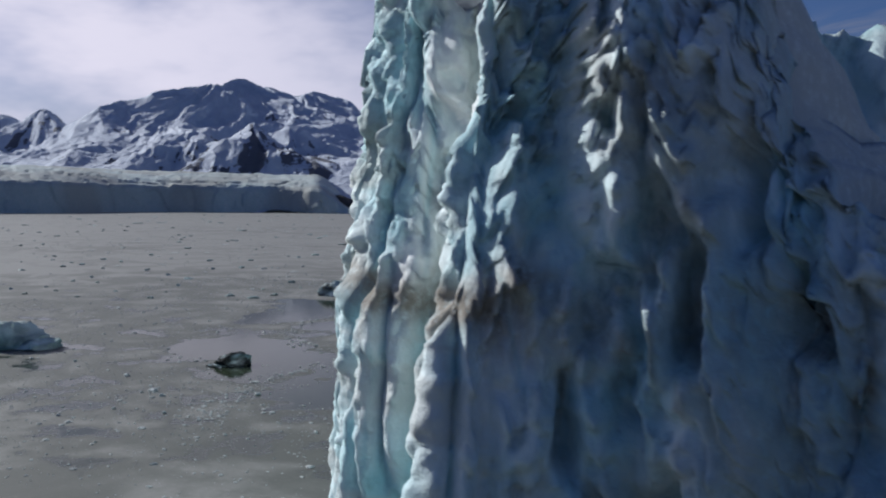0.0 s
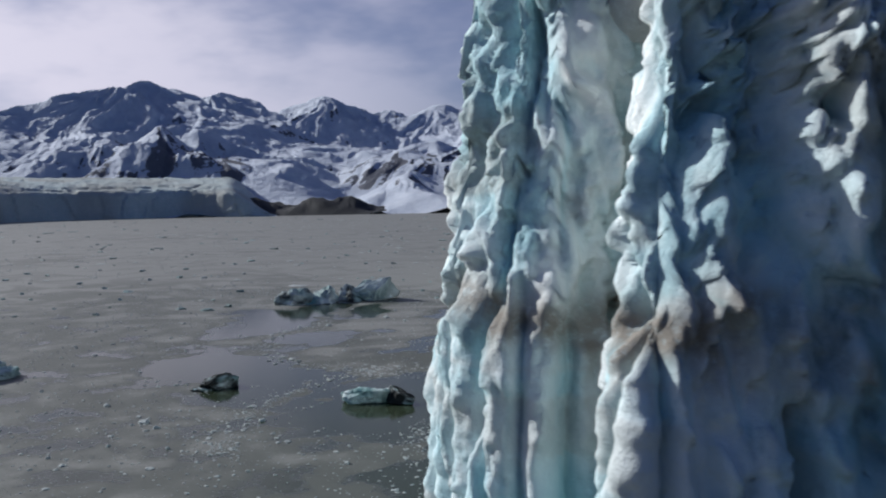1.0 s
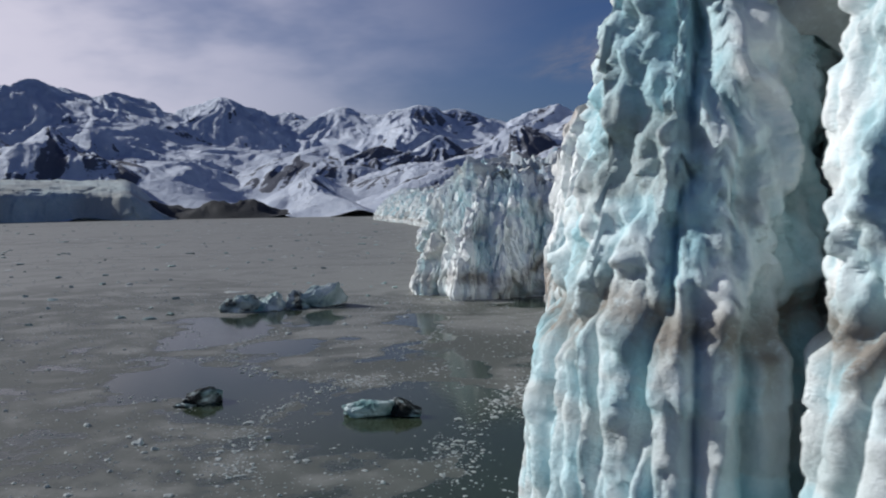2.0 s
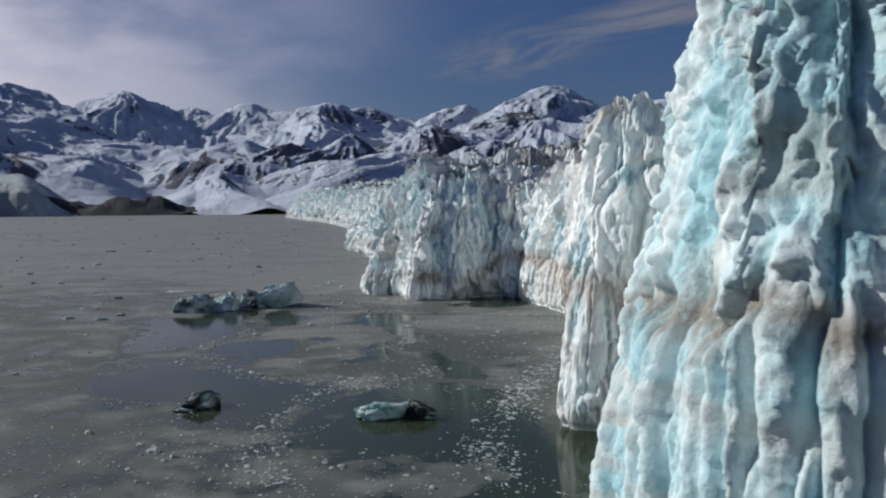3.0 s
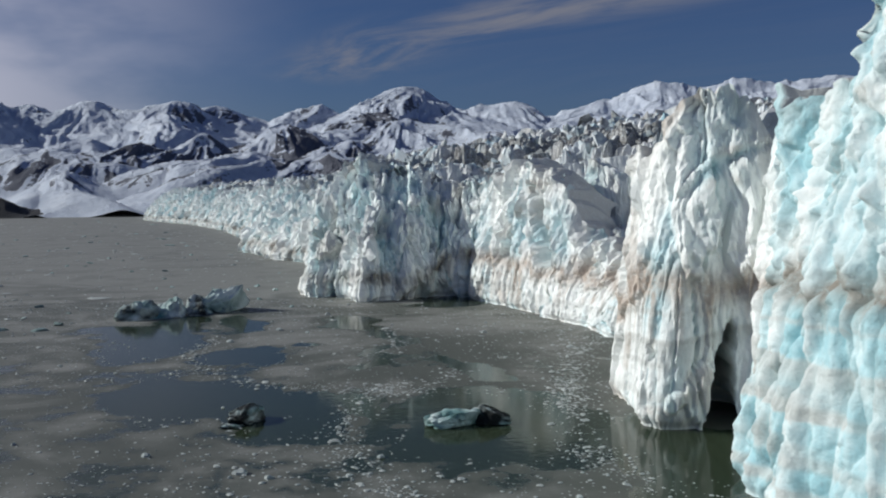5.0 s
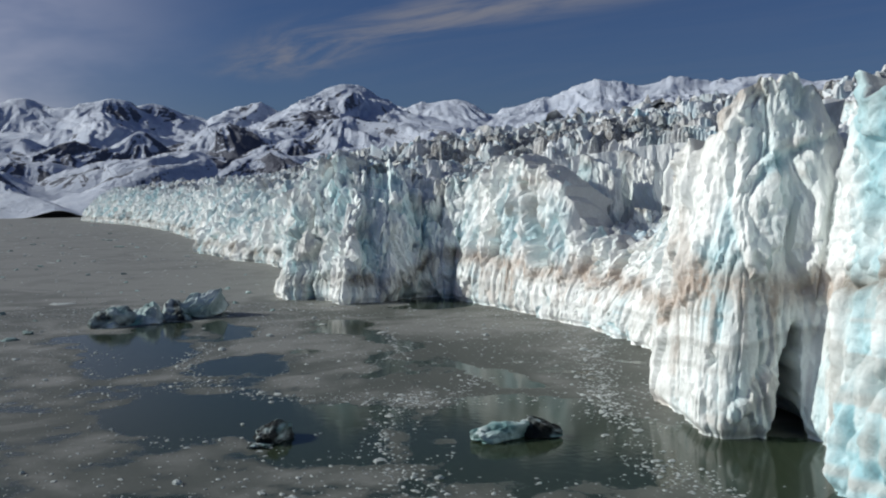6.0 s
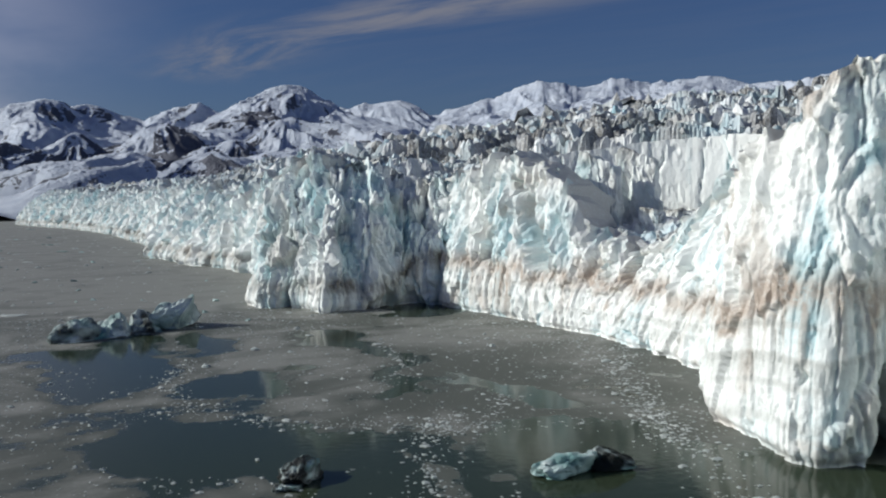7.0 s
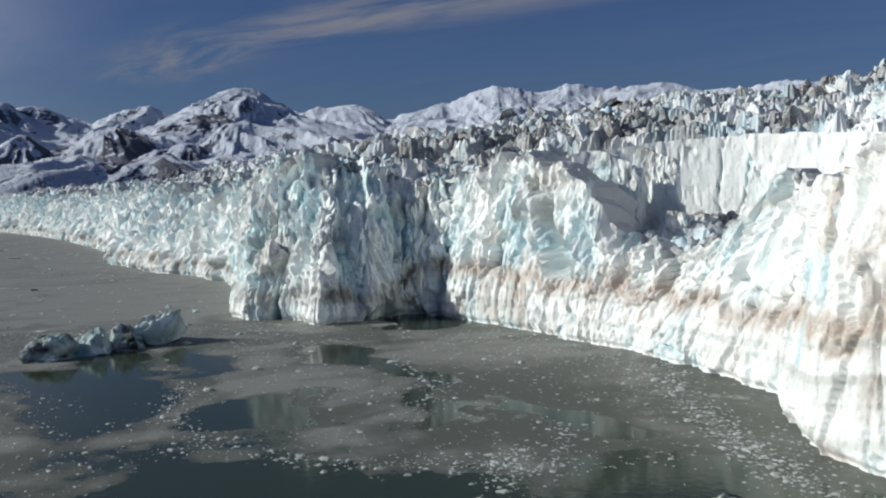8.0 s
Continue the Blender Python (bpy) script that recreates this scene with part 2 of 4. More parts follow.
def mountain_material():
    mat, n, l, bsdf = node_material("hazy_snow_and_rock")
    co = places(n)
    mottle = noise_node(n, l, co, 0.018, 8, 0.7)
    streaks = noise_node(n, l, co, 0.03, 6, 0.65, (1, 1, 0.25))
    wear = reckon(n, l, "ADD", reckon(n, l, "MULTIPLY", reckon(n, l, "SUBTRACT", mottle, 0.5), 1.3), reckon(n, l, "MULTIPLY", reckon(n, l, "SUBTRACT", streaks, 0.5), 0.7))
    rocky = ramp(n, l, reckon(n, l, "ADD", stored(n, "rock"), wear), 0.50, 0.60)
    # bluish, low-contrast snow and rock: distance haze put into the base colours
    snow = mixed(n, l, ramp(n, l, mottle, 0.35, 0.7), (0.68, 0.73, 0.83), (0.53, 0.59, 0.71))
    hazy_stone = mixed(n, l, streaks, (0.085, 0.095, 0.13), (0.165, 0.17, 0.205))
    l.new(mixed(n, l, rocky, snow, hazy_stone), bsdf.inputs["Base Color"])
    bsdf.inputs["Roughness"].default_value = 0.85
    bumped(n, l, noise_node(n, l, co, 0.05, 8, 0.72), 1.0, 12.0, bsdf)
    return mat


def gravel_material():
    mat, n, l, bsdf = node_material("wet_gravel")
    co = places(n)
    l.new(mixed(n, l, noise_node(n, l, co, 0.04, 7, 0.7), (0.006, 0.008, 0.011), (0.026, 0.028, 0.032)), bsdf.inputs["Base Color"])
    bsdf.inputs["Roughness"].default_value = 0.8
    bumped(n, l, noise_node(n, l, co, 0.2, 6, 0.7), 1.0, 2.0, bsdf)
    return mat


BRASH_ICE = ice_material("brash_ice", (0.45, 0.47, 0.46), (0.25, 0.36, 0.38), (0.05, 0.05, 0.05))
WATER, MOUNTAIN, GRAVEL = water_material(), mountain_material(), gravel_material()

# ---------------------------------------------------------------- water
def water_lines(lo, hi, near, step):
    fine = np.arange(near[0], near[1], step)
    left = near[0] - np.geomspace(step, near[0] - lo, 34)[::-1]
    right = near[1] - step + np.geomspace(step, hi - near[1] + step, 34)
    return np.r_[left, fine, right]


# Open leads in the slush: middle x, y and half widths.
LEADS = [
    (-4, 134, 14, 21), (17, 118, 8, 24), (-66, 232, 13, 36), (-45, 250, 6, 26), (-38, 202, 10, 7), (-45, 163, 12, 22), (-35, 149, 8, 13),
    (-11, 214, 4, 24), (-14, 246, 9, 8), (2, 178, 6, 10), (-22, 146, 4, 8), (8, 292, 16, 9),
]
wx, wy = np.meshgrid(water_lines(-4900, 4900, (-150, 60), 1.5), water_lines(-4900, 4900, (60, 420), 1.5))
bend_x, bend_y = wx + 6.5 * fbm(wx / 22, wy / 22, 0 * wx, 4, 301, 0.6), wy + 8 * fbm(wx / 22, wy / 22, 0 * wx, 4, 302, 0.6)
# slush grows with distance, partly to colour in the bright sky reflected far out
slush = 0.62 + 0.28 * smoothstep(130, 420, wy) + 0.10 * fbm(wx / 60, wy / 60, 0 * wx, 3, 303)
for lx, ly, lw, lh in LEADS:
    slush -= 0.62 * smoothstep(1.35, 0.65, np.hypot((bend_x - lx) / lw, (bend_y - ly) / lh))
slush = np.clip(slush, 0.1, 1.0)
sea = sheet_mesh("water", np.stack([wx, wy, 0 * wx], -1), WATER, smooth=False, slush=slush)
tagged(sea, "grey-green silty fjord water with patches of thin slush", "water", kind="structure")


# ---------------------------------------------------------------- glacier front
# Stations along the front: foot x, y; crest x, y, z; height of the dirt layer.
TOWER = [
    (140, 64, 140, 68, 29, 22), (90, 56, 90, 60, 29, 22), (70, 49.5, 70, 54, 30, 22), (64.5, 47.5, 64, 53, 33, 23), (61, 46.8, 60.5, 57, 38.5, 23), (57, 46.4, 57.5, 61, 50, 23),
    (50, 46.2, 52.5, 62, 58, 23), (44, 46.2, 46.5, 57, 52.5, 24), (39.8, 46.6, 42, 51, 47, 24), (37.6, 50.5, 40.5, 56, 45, 24), (42, 66, 46, 69, 44, 23),
    (34.5, 57.5, 36, 62, 47, 23), (29, 58, 31, 61, 48, 23), (25.5, 63, 28, 65, 46.5, 23), (23, 72, 27.5, 71, 46, 23), (21.5, 84, 29, 84, 51, 22),
]
TOWER_WEST = [
    (21.5, 84, 29, 84, 51, 22),
    (20.3, 97, 30, 94.5, 51, 21), (21.5, 106, 30.5, 101, 46, 21), (27, 113, 31.5, 111, 44, 20), (29.5, 119, 32, 118, 44, 20),
]
BACK_WALL = [
    (170, 80, 170, 86, 45, 20), (110, 84, 110, 90, 46, 20), (78, 87, 78, 93, 47, 20), (62, 88, 63, 94, 48, 20), (55, 80, 56, 84, 47, 20), (55, 66, 55, 66, 45, 20),
]
BUTTRESS = [
    (29.5, 119, 32, 118, 44, 20), (29.9, 123.5, 33.5, 121.5, 42, 20), (30.6, 126.5, 35.5, 125, 37, 20), (29.8, 128.3, 36, 128, 36, 20), (25.6, 128.7, 31.5, 129.3, 44, 19),
    (19.5, 128.8, 27, 130, 46, 18), (18.2, 134, 22.5, 134, 42, 18), (20, 143, 22, 146, 36, 17), (21.5, 156, 27, 158, 33, 14),
    (28.6, 171, 36, 172, 32, 13),
]
WALL = [
    (28.6, 171, 36, 172, 32, 13), (35, 183, 46, 185, 32, 12), (37, 197, 50, 200, 34, 11), (37, 212, 50, 212, 26, 11), (36.5, 224, 48, 226, 21, 11),
    (33.8, 239, 43, 242, 21, 11), (32, 248, 38.5, 249, 31, 11), (30.5, 257, 35.5, 259, 40, 11), (26.8, 276, 31, 282, 41, 12), (22, 287, 26, 295, 40, 13), (16.5, 306, 23, 312, 34, 13),
]
HEADLAND = [
    (16.5, 306, 23, 312, 34, 13), (8, 307, 14, 322, 37, 8), (-1, 301, 3, 319, 42, 6), (-10, 299, -4, 319, 44, 6), (-16.5, 295, -9, 318, 42, 6), (-21, 310, -13, 323, 45, 6),
    (-30, 313, -17, 330, 44, 5), (-33, 328, -21, 338, 44, 5), (-29, 385, -10, 388, 45, 5), (-27, 440, -8, 446, 43, 5),
]
FAR_FRONT = [
    (-27, 440, -8, 446, 43, 5), (-42, 490, -14, 500, 40, 5), (-56, 520, -24, 540, 39, 5), (-80, 606, -46, 618, 40, 5), (-80, 700, -44, 704, 41, 5),
    (-108, 850, -74, 850, 40, 5), (-140, 1010, -104, 1010, 42, 5), (-200, 1230, -160, 1230, 44, 5), (-330, 1600, -285, 1610, 46, 5), (-290, 1900, -240, 1900, 50, 5),
]
# The white wall at the back of the ledge above the sunlit front.
UPPER_WALL = [
    (112, 196, 114, 198, 40, 0), (108, 226, 110, 227, 44, 0), (102, 252, 104, 254, 46, 0), (92, 274, 94, 277, 47, 0), (78, 286, 79, 289, 46, 0), (62, 291, 63, 294, 44, 0), (47, 296, 48, 299, 42, 0),
]


# Deep slots in the front: x, y, sideways drift for each metre up, half width, depth, lowest and highest z.
CLEFTS = [
    (28.0, 128.9, 0.0, 1.35, 18, -4, 12.5), (30.3, 124.5, 0.0, 0.9, 3, 11, 19), (30.5, 257, 0.55, 3.0, 9, 14, 38), (36.3, 226, 0.3, 2.0, 3, 12, 18), (-25, 310, 0.0, 1.5, 4, -3, 9),
    (10.5, 307, 0.0, 4.0, 4, -3, 3.5), (2, 303, 0.0, 6.0, 3, -3, 2.5), (-138, 1000, 0.0, 6, 12, -3, 22), (41.5, 64, 0.0, 1.8, 4, 8, 38),
    (55.1, 46.4, 0.0, 0.9, 5.0, 22.5, 28.5), (61.1, 46.8, 0.0, 1.5, 6.0, 23.5, 26), (52.4, 46.3, 0.0, 0.8, 5, 26.5, 27.6), (52.7, 46.3, 0.0, 1.1, 5, 29.6, 30.6), (57.0, 46.4, 0.0, 1.2, 5, 32, 34),
    (58.1, 46.5, 0.0, 0.8, 4, 29.5, 31.5), (53.2, 46.3, 0.0, 2.2, 3, 18.7, 19.1), (65.2, 47.7, 0.0, 1.3, 4, 17, 18.6), (48.6, 46.2, 0.0, 0.7, 3, 15.5, 20), (54.5, 46.3, 0.0, 1.9, 4, 12, 14.5), (49.8, 46.2, 0.0, 0.6, 3, 36, 39),
    (20.2, 142, 0.12, 0.5, 1.6, 4, 22), (19.0, 137, 0.05, 0.35, 1.2, 5, 20),
]


def cliff(name, stations, step, rise, rough, label, columns=1.0, deep=0.0, blueing=0.0, melted=0.3, plain=None, smooth=True, lay=1.25, swell=0.0, strata=0.7, block=1.0, calm=None, grime=1.0, material=ICE):
    """A stretch of ice front: a sheet from under the water to the crest and a little way inland, broken into columns, flutes and blocks."""
    st = np.array(stations, float)
    lengths = np.hypot(*np.diff((st[:, :2] + st[:, 2:4]) / 2, axis=0).T)
    curve = spline(st, [max(2, int(q / step)) for q in lengths])
    foot, crest, top, band = curve[:, :2], curve[:, 2:4], curve[:, 4], curve[:, 5]
    mid = (foot + crest) / 2
    run = np.gradient(mid, axis=0)
    for _ in range(int(4 / step) + 2):
        run[1:-1] = (run[:-2] + run[1:-1] + run[2:]) / 3
    run /= np.linalg.norm(run, axis=1)[:, None]
    out = np.stack([-run[:, 1], run[:, 0]], 1)
    v = np.linspace(0, 1, int(np.max(top) / rise))[:, None]
    big = cells(mid[:, 0] / 6, mid[:, 1] / 6, 0 * top, 5, True)
    jag = rough * (4.2 * (big[2] - 0.6) + 2.4 * (0.5 - cells(mid[:, 0] / 2.4, mid[:, 1] / 2.4, 0 * top, 7, True)[0]) + 0.7 * smooth_noise(mid[:, 0] / 0.9, mid[:, 1] / 0.9, 0 * top, 9))
    jag = jag + swell * fbm(mid[:, 0] / 26, mid[:, 1] / 26, 0 * top, 2, 11)
    z = -2.0 + v * (top + jag + 2.0)
    g = v ** (lay + (2.2 * smoothstep(39.5, 44, foot[:, 0]) if plain else 0.0))
    x = foot[:, 0] + (crest - foot)[:, 0] * g
    y = foot[:, 1] + (crest - foot)[:, 1] * g
    wx, wy, wz = (smooth_noise(x / 5, y / 5, z / 6, q) for q in (41, 42, 43))
    ux, uy = (smooth_noise(x / 5, y / 5, z / 30, q) for q in (45, 46))
    level = z - band + 1.8 * smooth_noise(x / 4.5, y / 4.5, 0 * z, 44)
    over = smoothstep(-0.6, 2.2, level) if smooth else smoothstep(-1, 5, level)
    under = 1 - over
    # rounded columns below the dirt layer, parted by sharp grooves
    c1, c2, crnd, _, _, _ = cells((x + 0.8 * ux) / 3.2, (y + 0.8 * uy) / 3.2, 0 * z, 25, True)
    column = 1.6 * (crnd - 0.4) + 2.0 * (0.45 - c1**1.6) - (1.9 if smooth else 1.1) * np.exp(-(((c2 - c1) / (0.11 if smooth else 0.07)) ** 2))
    # melted hollows with sharp rims, slabs and splintered blocks above it
    flute = 1.7 * (ridged((x + wx) / 8, (y + wy) / 8, z / 40, 2, 3) - 0.9)
    t1 = cells((x + 0.4 * wx) / 1.7, (y + 0.4 * wy) / 1.7, z / 6.5, 32)[0]
    s1, _, srnd, _, _, _ = cells((x + wx) / 4.4, (y + wy) / 4.4, (z + 2 * wz) / (15 if smooth else 10), 31)
    hollow = 3.0 * (np.minimum(s1, 0.9) - 0.5) + 1.2 * (srnd - 0.5) + 0.7 * (t1 - 0.5)
    # upright ribs with sharp arêtes and hollow flutes between them
    rib = 2.0 * (ridged((x + 1.2 * ux) / 6.0, (y + 1.2 * uy) / 6.0, z / 45, 2, 34) - 0.85) + 0.75 * (ridged((x + 0.5 * ux + 0.2 * wx) / 2.3, (y + 0.5 * uy + 0.2 * wy) / 2.3, z / 15, 2, 35) - 0.85)
    # each block is a plane tilted its own way
    small = min(block, 1.5)
    f1, f2, rnd, dx, dy, dz = cells((x + 1.3 * wx) / (6.5 * block), (y + 1.3 * wy) / (6.5 * block), (z + 3 * wz) / (20 * block), 21, sharp=True)
    along, tilt = dx * run[:, 0] + dy * run[:, 1], 2 * ((rnd * 7.31) % 1.0) - 1
    slab = 3.4 * (rnd - 0.5) + 0.5 * (0.7 - f1) + 3.2 * along * tilt + 1.6 * dz * (rnd - 0.2) - 0.7 * np.exp(-(((f2 - f1) / 0.10) ** 2))
    g1, g2, rn2, ex, ey, ez = cells((x + wx) / (2.3 * small), (y + wy) / (2.3 * small), (z + wz) / (7.0 * small), 22, sharp=True)
    along, tilt = ex * run[:, 0] + ey * run[:, 1], 2 * ((rn2 * 7.31) % 1.0) - 1
    chip = 1.5 * (rn2 - 0.5) + 0.25 * (0.7 - g1) + 1.8 * along * tilt + 0.8 * ez * (rn2 - 0.1)
    h1, _, rn3, hx, hy, hz = cells(x / (0.95 * small), y / (0.95 * small), z / (2.2 * small), 23, sharp=True)
    along, tilt = hx * run[:, 0] + hy * run[:, 1], 2 * ((rn3 * 7.31) % 1.0) - 1
    splinter = 0.5 * (rn3 - 0.5) + 0.2 * (0.7 - h1) + 0.7 * along * tilt + 0.3 * hz
    slab, chip, splinter = block**0.8 * slab, small * chip, small * splinter
    if calm:
        still = 1 - 0.4 * np.exp(-(((x - calm[0]) / calm[2]) ** 2 + ((y - calm[1]) / calm[2]) ** 2)) * smoothstep(calm[3], calm[3] + 5, z)
        slab, chip, splinter = still * slab, still * chip, still * splinter
    pits = fbm(x / 1.3, y / 1.3, z / 2.0, 4, 51, 0.6)
    melted = melted * (1 - 0.8 * smoothstep(plain[0] + 2, plain[1] + 2, x)) if plain else melted
    upper = melted * (1.15 * rib + 0.3 * slab + 0.75 * hollow + 0.2 * chip + 0.35 * splinter) + (1 - melted) * (0.4 * flute + 0.55 * rib + slab + 0.35 * hollow + chip + 0.9 * splinter)
    lower = (0.4 if smooth else 0.2) * flute + (0.18 if smooth else 0.42) * slab + (0.28 - 0.16 * melted) * chip + (0.35 - 0.1 * melted) * splinter
    if plain:
        lower = lower + smoothstep(plain[0], plain[1], x) * (0.3 * hollow + 0.5 * slab + 0.7 * chip + 0.8 * splinter)
    push = rough * (over * upper + under * lower + (0.2 + 0.3 * melted) * (0.35 + 0.65 * over) * pits) + 0.45 * swell * fbm(x / 17, y / 17, z / 25, 2, 12)
    rounded = columns * (smoothstep(plain[1], plain[0], x) if plain else 1.0)
    push = push + rounded * under * column + 0.9 * smoothstep(0.6, -0.9, level) * rounded - 1.0 * np.exp(-(((z - 0.2) / 0.8) ** 2))
    # narrow upright cracks and a few holes
    k1, k2, _, _, _, _ = cells((x + 0.8 * wx) / 11, (y + 0.8 * wy) / 11, z / 60, 27)
    crack = np.exp(-(((k2 - k1) / 0.02) ** 2)) * smoothstep(-0.2, 0.3, smooth_noise(x / 7, y / 7, z / 12, 28))
    o1, _, ornd, _, _, _ = cells(x / 5 + 0.25 * pits, y / 5, z / 6 + 0.3 * wx, 29)
    hole = np.exp(-((o1 / (0.10 + 0.12 * ornd)) ** 4)) * (ornd > 0.55)
    push = push - (1.4 - 0.7 * melted) * crack - (0.4 if smooth else 1.1) * hole
    for cx, cy, drift, wide, depth, low, high in CLEFTS:
        apart = np.hypot(foot[:, 0] - cx, foot[:, 1] - cy - drift * (z - low)) + min(0.5, 0.3 * wide) * (wx + 0.6 * pits)
        push = push - depth * np.exp(-((apart / (wide * (1.12 - 0.5 * np.clip((z - low) / (high - low), 0, 1) ** 2))) ** 6)) * smoothstep(low - 1.5, low + 0.5, z) * smoothstep(high + 3, high - 1, z)
    if smooth:
        # melted ice: soft edges, then a rough crust
        push[1:-1] = (push[:-2] + 2 * push[1:-1] + push[2:]) / 4
        push[:, 1:-1] = (push[:, :-2] + 2 * push[:, 1:-1] + push[:, 2:]) / 4
        crust = ridged((x + wx) / 1.7, (y + wy) / 1.7, (z + wz) / 7.0, 3, 55, 0.6) - 1.0
        if plain:
            crags = smoothstep(plain[0], plain[1], x) * smoothstep(31, 40, z)
            flat = smoothstep(plain[0], plain[1], x)
            crust = crust * (1 - 0.7 * flat)
            push = push + crags * (0.35 * slab + 0.5 * chip + 0.5 * splinter + 0.5 * pits + 0.45 * fbm(x / 0.7, y / 0.7, z / 0.9, 3, 57)) + 0.2 * flat * (chip + splinter)
        push = push + rough * (0.55 + 0.45 * over) * (0.55 * splinter + 0.2 * crust + 0.18 * pits + 0.3 * chip + 0.12 * fbm(x / 0.8, y / 0.8, z / 1.1, 2, 58))
    else:
        push[1:-1] = (push[:-2] + 2 * push[1:-1] + push[2:]) / 4
    x, y = x + out[:, 0] * push, y + out[:, 1] * push
    if swell > 0:
        broken = cells((x + 3 * wx) / 9, (y + 3 * wy) / 7, 0 * z, 33, True)
        z = z + smoothstep(0.25, 0.6, v) * (0.7 * rough * (slab + chip) + swell * 0.9 * (broken[2] - 0.5) - 0.8 * swell * np.exp(-(((broken[1] - broken[0]) / 0.13) ** 2)))
    # over the crest
    stretch = 1 + deep * smoothstep(58, 70, crest[:, 0])
    back_rows = np.r_[0.7, 1.5, 2.6, 4.0, 6.0, 9.0, 13.0][:, None] * stretch
    bx, by = x[-1] - out[:, 0] * back_rows, y[-1] - out[:, 1] * back_rows
    drop = 0.16 * back_rows + 1.4 * rough * (1 - np.exp(-back_rows / 2)) * fbm(bx / 4, by / 4, 0 * bx, 3, 61)
    bz = z[-1] - np.abs(drop) - 4 * smoothstep(5, 13, back_rows) * (stretch < 1.2)
    grid = np.stack([np.vstack([x, bx]), np.vstack([y, by]), np.vstack([z, bz])], -1)
    layer = np.exp(-((level - 0.8) / (1.7 if smooth else 2.3)) ** 2)
    if plain:
        layer = layer * (1 - 0.93 * smoothstep(plain[0] + 0.5, plain[1] + 2, x))
    drips = smoothstep(0.15, 0.7, smooth_noise(x / 1.4, y / 1.4, z / 16, 72)) * smoothstep(5 if smooth else 9, 0, np.abs(level + (1 if smooth else 3)))
    # thin grey layers of old summer surfaces, nearly level
    lie = z - band + 0.5 * smooth_noise(x / 12, y / 12, 0 * z, 76)
    layers = 0.85 * smoothstep(0.1, 0.5, smooth_noise(x / 50, y / 50, lie / 1.5, 74)) + 0.65 * smoothstep(-10, -6.2, lie) * smoothstep(-5.6, -5.9, lie) + 0.5 * np.exp(-(((lie + 2.2) / 0.25) ** 2))
    layers = np.clip(layers, 0, 0.95) * smoothstep(-1.2, -2.0, lie) * strata
    if plain:
        layers = layers * (1 - 0.75 * smoothstep(plain[0], plain[1], x))
    scatter = 0.5 * smoothstep(0.3, 0.85, fbm(x / 9, y / 9, z / 7, 3, 73)) + 0.18 * smoothstep(6, 0, top + jag - z)
    # grey dirt film on the south face, strengthened to deepen its shade in colour
    if plain:
        scatter = scatter + 0.4 * smoothstep(plain[0], plain[1] + 2, x) * smoothstep(-0.5, 0.4, fbm(x / 6, y / 6, z / 6, 4, 77))
    dirt = np.clip(grime * ((0.9 if smooth else 0.75) * layer + 0.5 * drips + scatter), 0, 1)
    # blue of the ice itself, plus shade of hollows, grooves and lower columns coloured in
    blue = np.clip(0.30 + blueing + 0.6 * fbm(x / 7, y / 7, z / 20, 3, 75) + 0.3 * smoothstep(0.0, -1.2, slab) * over + 0.6 * crack + 0.55 * melted * under * smoothstep(0.5, -0.5, column) + 0.38 * melted * under + np.clip(melted - 0.2, 0, 1) * over * (0.1 + 0.9 * smoothstep(0.3, -1.3, hollow + 0.6 * rib)), 0, 1)
    dirt, blue, layers = np.vstack([dirt, 0 * bz + 0.5]), np.vstack([blue * (1 - layers), 0 * bz + 0.1]), np.vstack([layers, 0 * bz])
    return tagged(sheet_mesh(name, grid, material, smooth=smooth, dirt=dirt, blue=blue, layer=layers), label, "glacier ice", kind="structure")


def tucked(stations, before, after):
    """The stations with one more at either end, hidden behind the neighbouring stretch."""
    return [*([before] if before else []), *stations, *([after] if after else [])]


cliff("ice_tower", tucked(TOWER, None, (29, 91, 36, 91, 48, 22)), 0.28, 0.28, 0.85, "tall fluted blue-white ice tower with a brown dirt band", 1.0, 2.5, 0.16, 0.9, (40.5, 44), True, 1.8, 0.0, 0.45, 1.0, None, 1.0)
cliff("ice_tower_flank", tucked(TOWER_WEST, (29, 77, 36, 77, 48, 22), (37, 125, 40, 124, 40, 20)), 0.28, 0.28, 0.85, "sunlit pale blue flank of the ice tower with grey layers", 0.85, 0.0, 0.0, 0.85, None, True, 1.25, 0.0, 0.8)
cliff("ice_back_wall", BACK_WALL, 0.8, 0.8, 0.9, "shaded dark blue ice wall behind the tower", 0.8, 0.0, 0.3)
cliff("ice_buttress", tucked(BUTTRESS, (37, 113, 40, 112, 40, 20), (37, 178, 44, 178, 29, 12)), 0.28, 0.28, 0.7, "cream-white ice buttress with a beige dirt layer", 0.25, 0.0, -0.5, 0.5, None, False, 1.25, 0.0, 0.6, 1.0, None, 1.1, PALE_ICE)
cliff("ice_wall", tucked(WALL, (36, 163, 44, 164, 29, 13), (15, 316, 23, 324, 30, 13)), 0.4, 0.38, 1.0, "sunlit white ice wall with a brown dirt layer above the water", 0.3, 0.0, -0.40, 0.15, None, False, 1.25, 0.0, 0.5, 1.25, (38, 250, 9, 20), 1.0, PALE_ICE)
cliff("ice_headland", tucked(HEADLAND, (26, 309, 34, 315, 30, 8), (-14, 452, 4, 452, 46, 5)), 0.42, 0.42, 1.15, "jagged grey-white ice headland rising from the water", 0.6, 0.0, -0.22, 0.2, None, False, 1.8, 2.6, 0.4, 0.95, None, 0.8)
